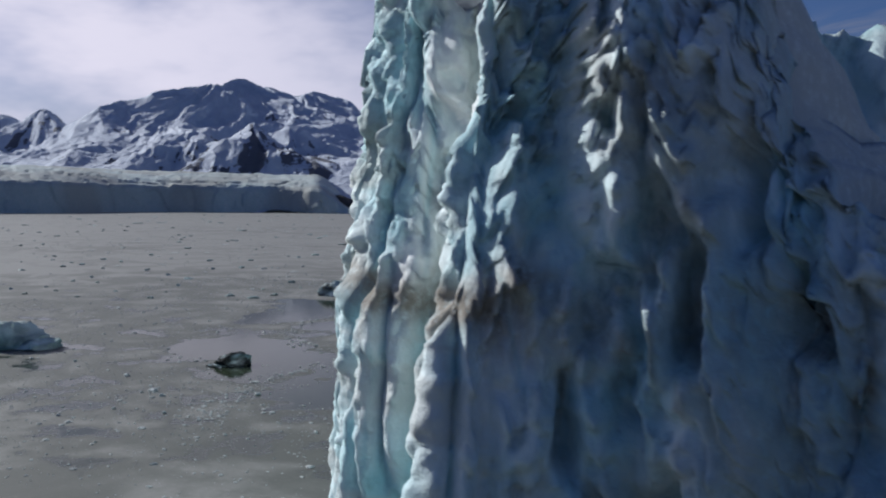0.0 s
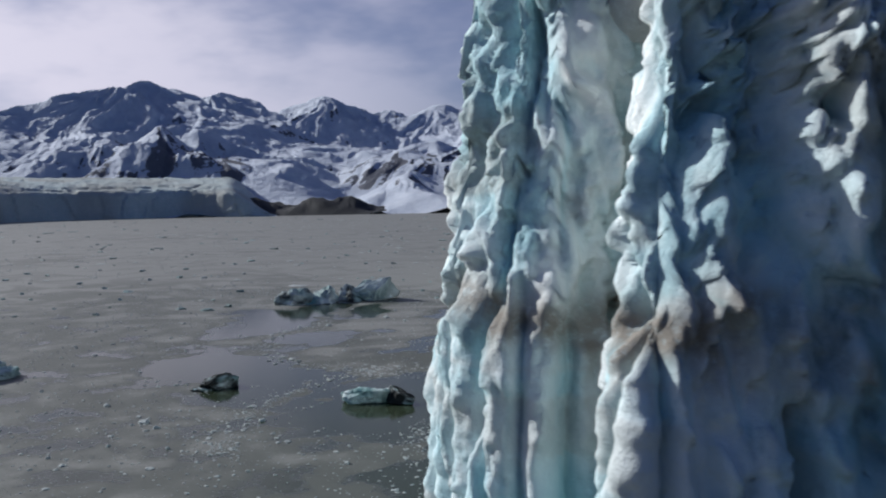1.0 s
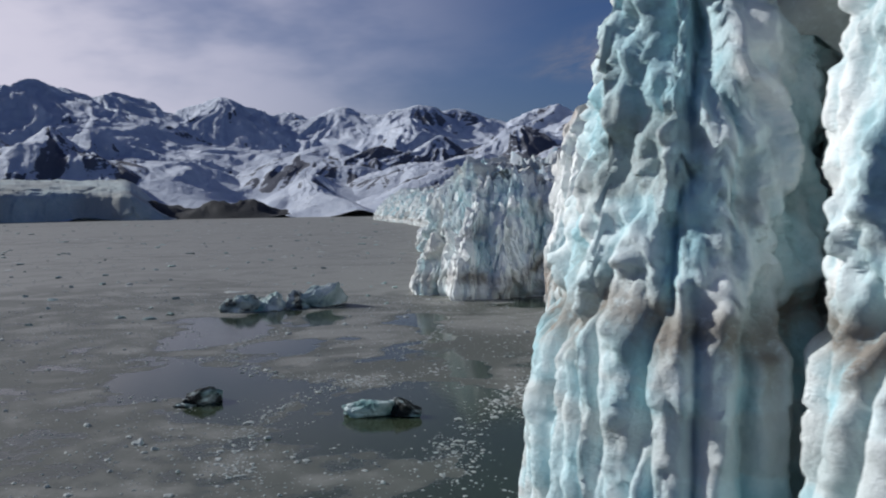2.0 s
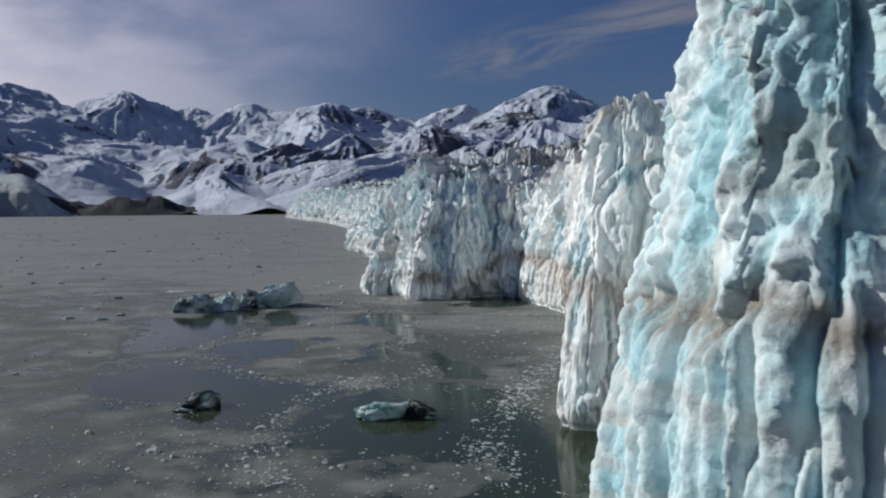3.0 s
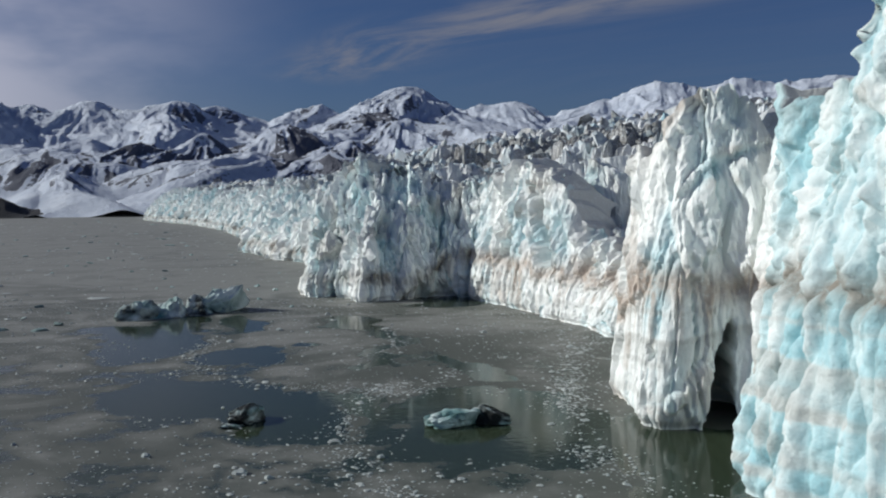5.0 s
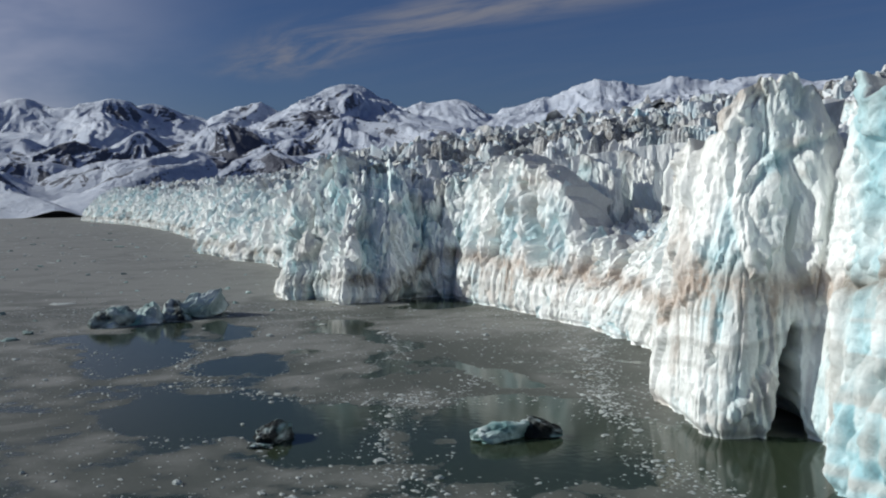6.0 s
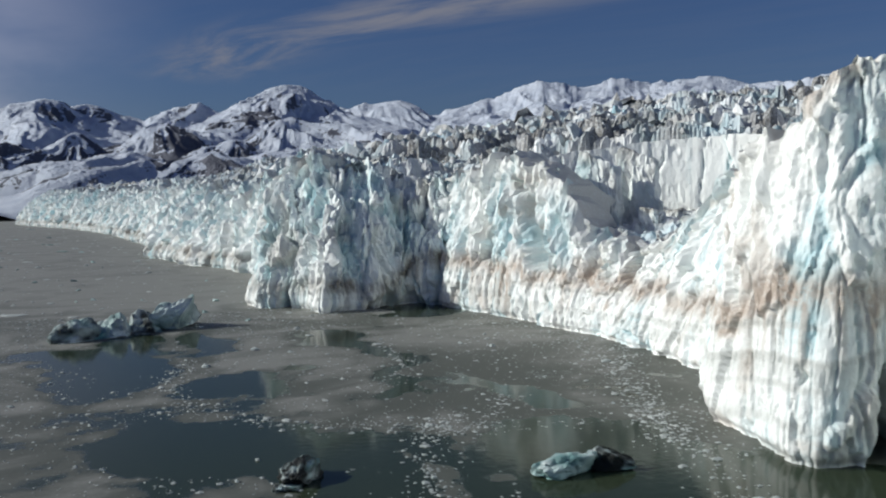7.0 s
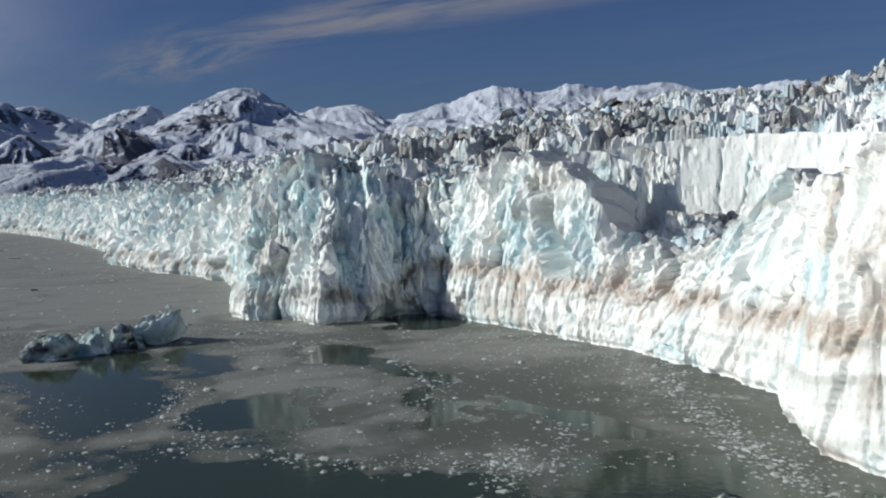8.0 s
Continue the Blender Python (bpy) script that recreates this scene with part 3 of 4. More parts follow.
cliff("far_ice_front", tucked(FAR_FRONT, (-14, 430, 4, 436, 46, 5), None), 1.0, 0.7, 1.3, "distant pale blue jagged ice front along the water", 0.8, 0.0, -0.22, 0.15, None, False, 1.9, 4.5, 0.3, 1.2, None, 0.8)
cliff("ice_upper_wall", UPPER_WALL, 0.6, 0.6, 0.12, "smooth white ice wall behind a rubble ledge", 0.0, 0.0, -0.5, 0.1, None, False, 1.2, 0.0, 0.0, 1.6, None, 0.35)

# ---------------------------------------------------------------- top of the glacier
EDGE = [np.array(q) for q in (BACK_WALL, TOWER[8:], TOWER_WEST, BUTTRESS, WALL, HEADLAND, FAR_FRONT)]
LINE = np.vstack([q[:-1, 2:5] if n else q[:, 2:5] for n, q in enumerate(EDGE)] + [EDGE[-1][-1:, 2:5]])
LINE = spline(LINE, [4] * (len(LINE) - 1))
CLOSED = np.vstack([LINE[:, :2], [(1500, 1900), (1500, 86)]])


def inside(x, y, border=CLOSED):
    r = np.zeros(x.shape, bool)
    for (ax, ay), (bx, by) in zip(border, np.roll(border, -1, 0)):
        if ay != by:
            r ^= ((ay > y) != (by > y)) & (x < (bx - ax) * (y - ay) / (by - ay) + ax)
    return r


def from_edge(x, y):
    """Distance from the crest line and the crest's height there."""
    best, height = np.full(x.shape, 1e9), np.zeros(x.shape)
    weight = np.zeros(x.shape)
    for a, b in zip(LINE[:-1], LINE[1:]):
        d = b[:2] - a[:2]
        t = np.clip(((x - a[0]) * d[0] + (y - a[1]) * d[1]) / (d @ d + 1e-9), 0, 1)
        q = np.hypot(x - a[0] - t * d[0], y - a[1] - t * d[1])
        best = np.minimum(best, q)
        w = 1 / (q + 2) ** 3
        height, weight = height + w * (a[2] + t * (b[2] - a[2])), weight + w
    return best, height / weight


def behind_ledge(x, y):
    """Distance behind the wall at the back of the ledge; less than nothing in front of it."""
    line = np.array(UPPER_WALL)[:, 2:4]
    best, side = np.full(x.shape, 1e9), np.zeros(x.shape)
    for a, b in zip(line[:-1], line[1:]):
        d = b - a
        t = np.clip(((x - a[0]) * d[0] + (y - a[1]) * d[1]) / (d @ d), 0, 1)
        q = np.hypot(x - a[0] - t * d[0], y - a[1] - t * d[1])
        side = np.where(q < best, d[1] * (x - a[0]) - d[0] * (y - a[1]), side)
        best = np.minimum(best, q)
    return best * np.sign(side)


def glacier_top(x, y, rough):
    d, crest = from_edge(x, y)
    ledge = smoothstep(6.0, 3.5, behind_ledge(x, y)) * smoothstep(200, 214, y) * smoothstep(38, 44, x)
    rough = rough * (1 - 0.6 * ledge)
    base = crest - 2.5 + (22 + 26 * smoothstep(-60, 60, x)) * (1 - np.exp(-d / 150)) * smoothstep(120, 240, y) + 0.03 * np.clip(d - 150, 0, None)
    raised = np.exp(-(((x - 92) / 46) ** 4 + ((y - 280) / 62) ** 4)) * smoothstep(4, 7, behind_ledge(x, y))
    base = base + raised * np.clip(44 + 0.06 * behind_ledge(x, y) - base, 0, None)
    base = base + ledge * (np.minimum(crest - 1.5, 23.5) + 2.5 * fbm(x / 7, y / 7, 0 * x, 3, 87) - base)
    wx, wy = 3 * smooth_noise(x / 11, y / 11, 0 * x, 81), 3 * smooth_noise(x / 11, y / 11, 0 * x, 82)
    f1, f2, rnd, dx, dy, _ = cells((x + wx) / 9, (y + wy) / 6.5, 0 * x, 83, True)
    g1, g2, rn2, ex, ey, _ = cells((x + wx) / 3.4, (y + wy) / 2.8, 0 * x, 84, True)
    z = base + rough * (8 * (rnd - 0.5) + 4 * (dx * (rnd - 0.5) + dy * (rn2 - 0.5)) - 5 * np.exp(-(((f2 - f1) / 0.16) ** 2)))
    z += rough * (3.2 * (rn2 - 0.5) + 2 * ex * (rn2 - 0.5) - 1.4 * np.exp(-(((g2 - g1) / 0.18) ** 2)) + 0.7 * fbm(x / 1.7, y / 1.7, 0 * x, 3, 85))
    z += 5 * fbm(x / 60, y / 60, 0 * x, 2, 86) * smoothstep(10, 80, d)
    return z, d


def plateau(name, xs, ys, rough, margin, label, cut=None):
    x, y = np.meshgrid(xs, ys)
    keep = inside(x, y)
    z, d = glacier_top(x, y, rough)
    keep &= d > margin
    if cut is not None:
        keep &= ~((x > cut[0]) & (x < cut[1]) & (y > cut[2]) & (y < cut[3]))
    dirt = np.clip(0.5 + 0.8 * fbm(x / 14, y / 14, 0 * x, 4, 91), 0, 0.95)
    blue = np.clip(0.2 + 0.6 * fbm(x / 9, y / 9, 0 * x, 3, 92), 0, 1)
    ob = sheet_mesh(name, np.stack([x, y, z], -1), TOP_ICE, keep=keep, smooth=False, dirt=dirt, blue=blue)
    return tagged(ob, label, "glacier ice", kind="structure")


plateau("glacier_top", np.arange(-36, 200, 0.9), np.arange(60, 470, 0.9), 0.75, 3.0, "broken white glacier surface with crevasses and dirt")
plateau("upper_glacier", np.arange(-320, 700, 4.5), np.arange(60, 1900, 4.5), 1.5, 6.0, "distant crevassed glacier surface below the mountains", (-32, 196, 64, 466))

def tower_saddle():
    """The broken ice between the tower and the wall behind it."""
    border = np.array([q[2:4] for q in TOWER[:10]] + [q[:2] for q in BACK_WALL[::-1]], float)
    x, y = np.meshgrid(np.arange(40, 172, 0.9), np.arange(50, 96, 0.9))
    f1, f2, rnd, _, _, _ = cells(x / 6, y / 5, 0 * x, 88, True)
    z = 25 + 3.0 * (rnd - 0.5) - 1.6 * np.exp(-(((f2 - f1) / 0.16) ** 2)) + 0.8 * fbm(x / 2, y / 2, 0 * x, 3, 89)
    ob = sheet_mesh("tower_saddle", np.stack([x, y, z], -1), TOP_ICE, keep=inside(x, y, border), smooth=False, dirt=np.clip(0.4 + 0.6 * fbm(x / 9, y / 9, 0 * x, 3, 93), 0, 0.9), blue=np.full(x.shape, 0.3))
    tagged(ob, "broken shaded ice between the tower and the wall", "glacier ice", kind="structure")


tower_saddle()

# ---------------------------------------------------------------- mountains
# Summits: bearing in degrees, distance, height, steepness.
RANGE = [
    (-60, 3600, 330, 0.55), (-52, 3600, 310, 0.55), (-44.3, 3600, 316, 0.5), (-42, 3500, 334, 0.55), (-37.5, 3700, 345, 0.45), (-35.2, 3650, 362, 0.45), (-31.2, 3500, 462, 0.5),
    (-29.6, 3600, 452, 0.5), (-26.9, 3600, 436, 0.52), (-21.0, 3550, 420, 0.55), (-17.0, 3700, 380, 0.45), (-14.3, 3600, 388, 0.45), (-11.9, 3700, 330, 0.45),
    (-9.2, 3500, 388, 0.5), (-7.1, 3600, 378, 0.45), (-4.6, 3700, 345, 0.42), (-1.2, 3600, 390, 0.48), (1.2, 3700, 388, 0.42), (4.5, 3500, 440, 0.52),
]
EAST_RANGE = [
    (7.0, 3700, 385, 0.45), (9.9, 3600, 396, 0.48), (12.5, 3800, 356, 0.4), (15.8, 3600, 402, 0.4), (18.9, 3600, 455, 0.45), (21.2, 3650, 438, 0.4), (23, 3600, 454, 0.4), (25, 3700, 450, 0.4),
    (28.3, 3600, 450, 0.4), (31.2, 3650, 425, 0.4), (38, 3600, 440, 0.45), (46, 3600, 430, 0.5), (56, 3600, 400, 0.5),
]
FOOTHILLS = [
    (-56, 2700, 150, 0.4), (-47, 2700, 130, 0.4), (-33.2, 2750, 215, 0.5), (-30.4, 2720, 245, 0.55), (-28.2, 2800, 250, 0.6), (-16.0, 2600, 165, 0.5), (-14.2, 2850, 205, 0.52),
    (-11.4, 2650, 190, 0.55), (-8.0, 2700, 215, 0.52), (-5.3, 2550, 165, 0.5), (-3.0, 2900, 265, 0.55), (0.6, 2700, 200, 0.5), (3.8, 2850, 270, 0.52), (9, 2800, 230, 0.45), (16, 2900, 250, 0.4), (26, 2900, 260, 0.4), (40, 2900, 240, 0.4),
    (-15.4, 2330, 105, 0.42), (-13.2, 2480, 135, 0.5), (-17.4, 2560, 120, 0.45), (-11.2, 2300, 95, 0.45), (-8.8, 2380, 120, 0.5), (-6.3, 2280, 100, 0.45), (-3.6, 2420, 140, 0.5), (-0.6, 2460, 160, 0.5), (3.0, 2500, 160, 0.45),
]


def mountains():
    """Pyramid-like summits with radiating spurs, rock ribs and snowfields."""
    a = np.radians(np.linspace(-64, 60, 1700))[None, :]
    r = np.r_[np.linspace(1930, 3750, 250), np.linspace(3770, 4500, 30)][:, None]
    x, y = r * np.sin(a), r * np.cos(a)
    def warp(x, y):
        return 95 * fbm(x / 430, y / 430, 0 * x, 4, 101, 0.45), 95 * fbm(x / 430, y / 430, 0 * x, 4, 102, 0.45)

    wx, wy = warp(x, y)
    z, spoke, far_off, lower = np.full(x.shape, -400.0), np.zeros(x.shape), np.zeros(x.shape), np.zeros(x.shape)
    for n, (bearing, far, high, steep) in enumerate(RANGE + EAST_RANGE + FOOTHILLS):
        px, py = far * math.sin(radians(bearing)), far * math.cos(radians(bearing))
        ox, oy = warp(np.array([px]), np.array([py]))
        dx, dy = x + wx - px - ox, y + wy - py - oy
        d = np.hypot(np.hypot(dx, dy), 22) - 15
        turn = np.arctan2(dy, dx)
        star = 0.16 * np.sin(3 * turn + 1.7 * n) + 0.08 * np.sin(5 * turn + 2.9 * n) + 0.03 * np.sin(8 * turn + 4.1 * n + d / 260)
        h = high - steep * d * (1 + star) * (1 - 0.22 * np.clip(d / 900, 0, 1))
        top = h > z
        lower = np.where(top, float(n >= len(RANGE) + len(EAST_RANGE)), lower)
        z = np.where(top, h, z)
        spoke, far_off = np.where(top, turn + 7 * n, spoke), np.where(top, d, far_off)
    crest = np.interp(np.degrees(a), [p[0] for p in EAST_RANGE], [p[2] for p in EAST_RANGE]) + 10 * fbm(a * 45, 0 * a, 0 * a, 4, 111, 0.5)
    folds = 1 + 0.22 * smoothstep(0, 260, np.abs(r - 3600)) * (ridged(x / 170 + wx / 60, y / 900, 0 * x, 4, 112) - 0.9)
    long_ridge = crest - 8 - 0.42 * np.abs(r + wx - 3600) * folds - 400 * smoothstep(13.5, 9, np.degrees(a))
    z = np.maximum(z, long_ridge)
    valley = 0.045 * (r - 1930) + 14 * (ridged(x / 230, y / 230, 0 * x, 5, 103) - 0.8)
    z = np.logaddexp(z / 16, (valley - 6) / 16) * 16
    hill = smoothstep(15, 120, z - valley)
    rid = ridged((x + wx) / 420, (y + wy) / 420, 0 * x, 7, 105, 0.47)
    near_top = smoothstep(0, 130, far_off) * (1 - smoothstep(12, 15, np.degrees(a)) * (1 - smoothstep(20, 170, np.abs(r - 3600))))
    z = z + hill * (40 * near_top * (rid - 1.0) + 9 * near_top * (ridged(7 * np.cos(spoke) + spoke, 7 * np.sin(spoke), far_off / 800, 4, 109, 0.55) - 0.95) + 9 * (ridged((x + wx) / 95, (y + wy) / 95, 0 * x, 5, 106, 0.5) - 0.95))
    rib = fbm(3.2 * np.cos(spoke) + spoke / 3, 3.2 * np.sin(spoke), far_off / 420, 4, 107, 0.6)
    gy, gx = np.gradient(z)
    facing = np.clip(gx / (r * (a[0, 1] - a[0, 0])), -1, 1)
    steep = np.hypot(gy / np.gradient(r, axis=0), gx / (r * (a[0, 1] - a[0, 0])))
    rock = -0.09 - 0.10 * smoothstep(-23, -29, np.degrees(a)) + 0.26 * lower + 0.02 * smoothstep(-26, -17, np.degrees(a)) + 0.3 * smoothstep(0.45, 0.95, steep) + 0.40 * rib + 0.25 * fbm(x / 130, y / 130, 0 * x, 4, 108) - 0.16 * facing + 0.18 * smoothstep(260, 60, z) - 0.2 * smoothstep(320, 430, z)
    rock = np.clip(rock * smoothstep(5, 60, z - valley) - 0.3 * smoothstep(9, 16, np.degrees(a)), 0, 1)
    ob = sheet_mesh("backdrop_mountains", np.stack([x, y, z - 4], -1), MOUNTAIN, rock=rock)
    return tagged(ob, "snow-covered mountain range with dark rock ribs", "mountain", kind="structure")


mountains()


def far_glacier():
    """The ice front across the fjord, with its gently rising back."""
    a = np.radians(np.linspace(-70, -23.4, 520))[None, :]
    back = np.r_[np.linspace(0, 18, 22), np.geomspace(30, 620, 26)][:, None]
    rise = np.r_[np.linspace(-2, 46, 22), 46 + 50 * (1 - np.exp(-np.geomspace(30, 620, 26) / 220))][:, None]
    taper = smoothstep(-23.4, -26.5, np.degrees(a)) * 0.95 + 0.05
    r = 1900 - 420 * smoothstep(-31, -52, np.degrees(a)) + back + 60 * smooth_noise(a * 14, 0 * a, 0 * a, 401)
    x, y = r * np.sin(a), r * np.cos(a)
    f1, _, rnd, _, _, _ = cells(x / 26, y / 26, 0 * x + rise / 60, 402, sharp=True)
    push = 6 * (rnd - 0.5) + 3 * (0.6 - f1)
    z = rise * taper + 3 * (rnd - 0.5) * smoothstep(6, 40, rise) + 1.2 * fbm(x / 20, y / 20, 0 * x, 3, 403) * smoothstep(6, 40, rise)
    x, y = x - np.sin(a) * push, y - np.cos(a) * push
    # dirt, blue and layer here put the front's blue-grey shade into its colour
    ob = sheet_mesh("opposite_glacier", np.stack([x, y, z], -1), ICE, dirt=np.clip(0.6 + 0.4 * fbm(x / 90, y / 90, 0 * x, 3, 404), 0, 0.8), blue=np.full(x.shape, 0.75), layer=np.full(x.shape, 0.45))
    tagged(ob, "low shaded blue ice front across the fjord", "glacier ice", kind="structure")


def moraine():
    a = np.radians(np.linspace(-25.0, -14.5, 160))[None, :]
    q = np.linspace(0, 1, 30)[:, None]
    r = 1930 + 330 * q
    x, y = r * np.sin(a), r * np.cos(a)
    shape = np.sin(np.pi * np.clip(q * 1.6, 0, 1)) * smoothstep(-14.5, -20.0, np.degrees(a))
    z = -1 + 38 * shape * (0.8 + 0.35 * fbm(x / 60, y / 60, 0 * x, 4, 411)) + 5 * smoothstep(0.5, 1, q)
    tagged(sheet_mesh("moraine", np.stack([x, y, z], -1), GRAVEL), "low dark gravel moraine along the far shore", "moraine", kind="structure")


far_glacier()
moraine()


# ---------------------------------------------------------------- seracs on the glacier
def ice_block(seed, slender):
    """A broken block of ice with flat faces, about one metre wide and high, standing on its foot."""
    rng = np.random.RandomState(seed)
    p = rng.uniform(-0.5, 0.5, (20, 3))
    p = np.sign(p) * 0.5 * np.abs(2 * p) ** 0.4
    h = p[:, 2] + 0.5
    p[:, :2] *= (1 - slender * h**1.2)[:, None]
    p[:, 0] += rng.uniform(-0.3, 0.3) * h
    p[:, 1] += rng.uniform(-0.3, 0.3) * h
    p[:, 2] = h * (1 + 0.5 * rng.uniform(-1, 1) * p[:, 0] + 0.5 * rng.uniform(-1, 1) * p[:, 1])
    bm = bmesh.new()
    for q in p:
        bm.verts.new(q)
    bmesh.ops.convex_hull(bm, input=bm.verts[:])
    bmesh.ops.delete(bm, geom=[q for q in bm.verts if not q.link_faces], context="VERTS")
    bmesh.ops.triangulate(bm, faces=bm.faces[:])
    bm.verts.index_update()
    p = np.array([q.co[:] for q in bm.verts])
    faces = np.array([[q.index for q in f.verts] for f in bm.faces])
    bm.free()
    return p, faces


BLOCKS = [ice_block(500 + 7 * q, (0.1, 0.3, 0.45, 0.6)[q % 4]) for q in range(24)]
TEETH = []
for n, (p, f) in enumerate(BLOCKS):
    ob = mesh_object("serac", p, f, TOP_ICE, False, dict(dirt=0.15 + 0.5 * smoothstep(0.5, 1.0, p[:, 2]) * ((n * 7) % 5 < 2), blue=np.full(len(p), 0.15 + 0.12 * (n % 5))))
    TEETH.append(ob.data)
    bpy.data.objects.remove(ob)


def serac(x, y, z, wide, deep, high, turn, lean, shape, label="splintered white ice serac standing on the glacier", group="seracs"):
    ob = new("serac", TEETH[shape])
    ob.matrix_world = pose(x, y, z, lean[0], lean[1], turn) @ Matrix.Diagonal((wide, deep, high, 1))
    return tagged(ob, label, "serac", group)


def ice_slab(x, y, z, wide, deep, high, turn, lean, seed):
    """A standing slab of ice with a sloping top, chipped edges and flaked faces."""
    bm = bmesh.new()
    bmesh.ops.create_cube(bm, size=1.0)
    bmesh.ops.subdivide_edges(bm, edges=bm.edges[:], cuts=23, use_grid_fill=True)
    p = np.array([q.co[:] for q in bm.verts])
    faces = np.array([[q.index for q in f.verts] for f in bm.faces])
    bm.free()
    rng = np.random.RandomState(seed)
    p[:, 2] += 0.5
    p[:, 0] += 0.12 * (smooth_noise(p[:, 2] * 2.5, 0 * p[:, 0], 0 * p[:, 0] + seed, seed)) * p[:, 2]
    p[:, :2] *= (1 - 0.28 * p[:, 2:] ** 2)
    p[:, 2] *= 1 - 0.16 * (p[:, 0] + 0.5)
    for _ in range(9):
        d = rng.normal(size=3) * (1, 1, 0.5)
        d /= np.linalg.norm(d)
        c = p - (0, 0, 0.5)
        p = p - np.clip(c @ d - rng.uniform(0.42, 0.56), 0, None)[:, None] * d
    v = p * (wide, deep, high)
    f1, _, rnd, dx, dy, _ = cells(v[:, 0] / 3.2 + seed, v[:, 1] / 3.2, v[:, 2] / 6.5, seed, sharp=True)
    g1, _, rn2, ex, _, _ = cells(v[:, 0] / 1.3 + seed, v[:, 1] / 1.3, v[:, 2] / 2.2, seed + 5, sharp=True)
    away = (p - (0, 0, 0.5)) * (1.0, 1.0, 0.6)
    away /= np.linalg.norm(away, axis=1)[:, None]
    v = v + away * (1.1 * (rnd - 0.5) + 0.9 * dx * (rnd - 0.3) + 0.5 * (rn2 - 0.5) + 0.4 * ex + 0.35 * fbm(v[:, 0] / 1.5, v[:, 1] / 1.5, v[:, 2] / 1.5, 3, seed))[:, None]
    dirt = np.clip(0.15 + 0.6 * smoothstep(0.86, 1.0, p[:, 2]) + 0.3 * fbm(v[:, 0] / 4, v[:, 1] / 4, v[:, 2] / 4, 3, seed + 9), 0, 0.9)
    ob = mesh_object("serac", v, faces, ICE, False, dict(dirt=dirt, blue=np.clip(0.05 + 0.5 * fbm(v[:, 0] / 5, v[:, 1] / 5, v[:, 2] / 9, 2, seed + 3), 0, 1), layer=np.zeros(len(v))))
    ob.matrix_world = pose(x, y, z, lean[0], lean[1], turn)
    return tagged(ob, "large leaning slab of white ice above the cliff", "serac", "seracs")


# the large slabs over the sunlit wall: x, y, foot height, width, depth, height, turn
SLABS = [
    (49, 266, 12, 14, 8, 31, -42), (64, 271, 12, 14, 8, 32, -42), (60, 250, 17, 6, 5, 11, 20), (71, 258, 19, 7, 6, 8, 40),
    (97, 296, 40, 12, 9, 13, -32), (110, 292, 42, 10, 9, 13, -40), (122, 285, 42, 12, 9, 14, 10), (128, 262, 44, 9, 9, 13, 5), (82, 305, 40, 9, 8, 11, 24),
]
for n, (x, y, z, w, d, h, turn) in enumerate(SLABS):
    ice_slab(x, y, z, w, d, h, turn, (-5, 4) if n < 2 else (4, -6), 900 + 3 * n)
rng = random.Random(77)
sx = np.array([rng.uniform(-36, 190) for _ in range(2600)])
sy = np.array([rng.uniform(100, 460) for _ in range(2600)])
ok = inside(sx, sy)
sx, sy = sx[ok], sy[ok]
sz, sd = glacier_top(sx, sy, 0.4)
order = np.argsort(sd * (0.6 + 0.8 * np.array([rng.random() for _ in sd])))
placed = 0
for k in order:
    if sd[k] < 5 or placed >= 285 or (40 < sx[k] < 100 and 215 < sy[k] < 290):
        continue
    size = rng.uniform(1.8, 5.0) * (1 + 0.7 * smoothstep(30, 140, sd[k]))
    serac(sx[k], sy[k], sz[k] - 0.35 * size, size, size * rng.uniform(0.7, 1.1), size * rng.uniform(0.4, 0.9), rng.uniform(0, 360), (rng.uniform(-22, 22), rng.uniform(-22, 22)), rng.randrange(24))
    placed += 1


# the jumble of smaller blocks between them
rng = np.random.RandomState(78)
jx, jy = np.r_[rng.uniform(-36, 190, 9000), rng.uniform(-60, 330, 7000)], np.r_[rng.uniform(100, 460, 9000), rng.uniform(380, 1100, 7000)]
ok = inside(jx, jy)
jx, jy = jx[ok], jy[ok]
jz, jd = glacier_top(jx, jy, 0.65)
ok = (jd > 1.5) & (rng.rand(len(jd)) < 0.25 + np.exp(-jd / 60)) & ((behind_ledge(jx, jy) > 2) | (jx < 62) | (jy < 215))
jx, jy, jz, jd = jx[ok], jy[ok], jz[ok], jd[ok]
verts, faces, count = [], [], 0
for x, y, z, size in zip(jx, jy, jz, (0.8 + 1.3 * rng.exponential(0.8, len(jx))) * (1 + 1.2 * smoothstep(350, 600, jy))):
    v, f = BLOCKS[rng.randint(24)]
    size = min(size, 7.0)
    place = np.array(Euler((rng.uniform(-0.5, 0.5), rng.uniform(-0.5, 0.5), rng.uniform(0, 6.28))).to_matrix())
    verts.append((v * (size, size * rng.uniform(0.5, 1.0), size * rng.uniform(0.45, 1.15))) @ place.T + (x, y, z - 0.3 * size))
    faces.append(f + count)
    count += len(v)
verts, faces = np.vstack(verts), np.vstack(faces)
jumble = mesh_object("serac_field", verts, faces, TOP_ICE, False, dict(dirt=np.clip(0.42 + 0.7 * fbm(verts[:, 0] / 9, verts[:, 1] / 9, verts[:, 2] / 9, 3, 95), 0, 0.9), blue=np.clip(0.2 + 0.5 * fbm(verts[:, 0] / 5, verts[:, 1] / 5, verts[:, 2] / 5, 2, 96), 0, 1)))
tagged(jumble, "jumbled broken white ice blocks covering the glacier top", "glacier ice", kind="stuff")


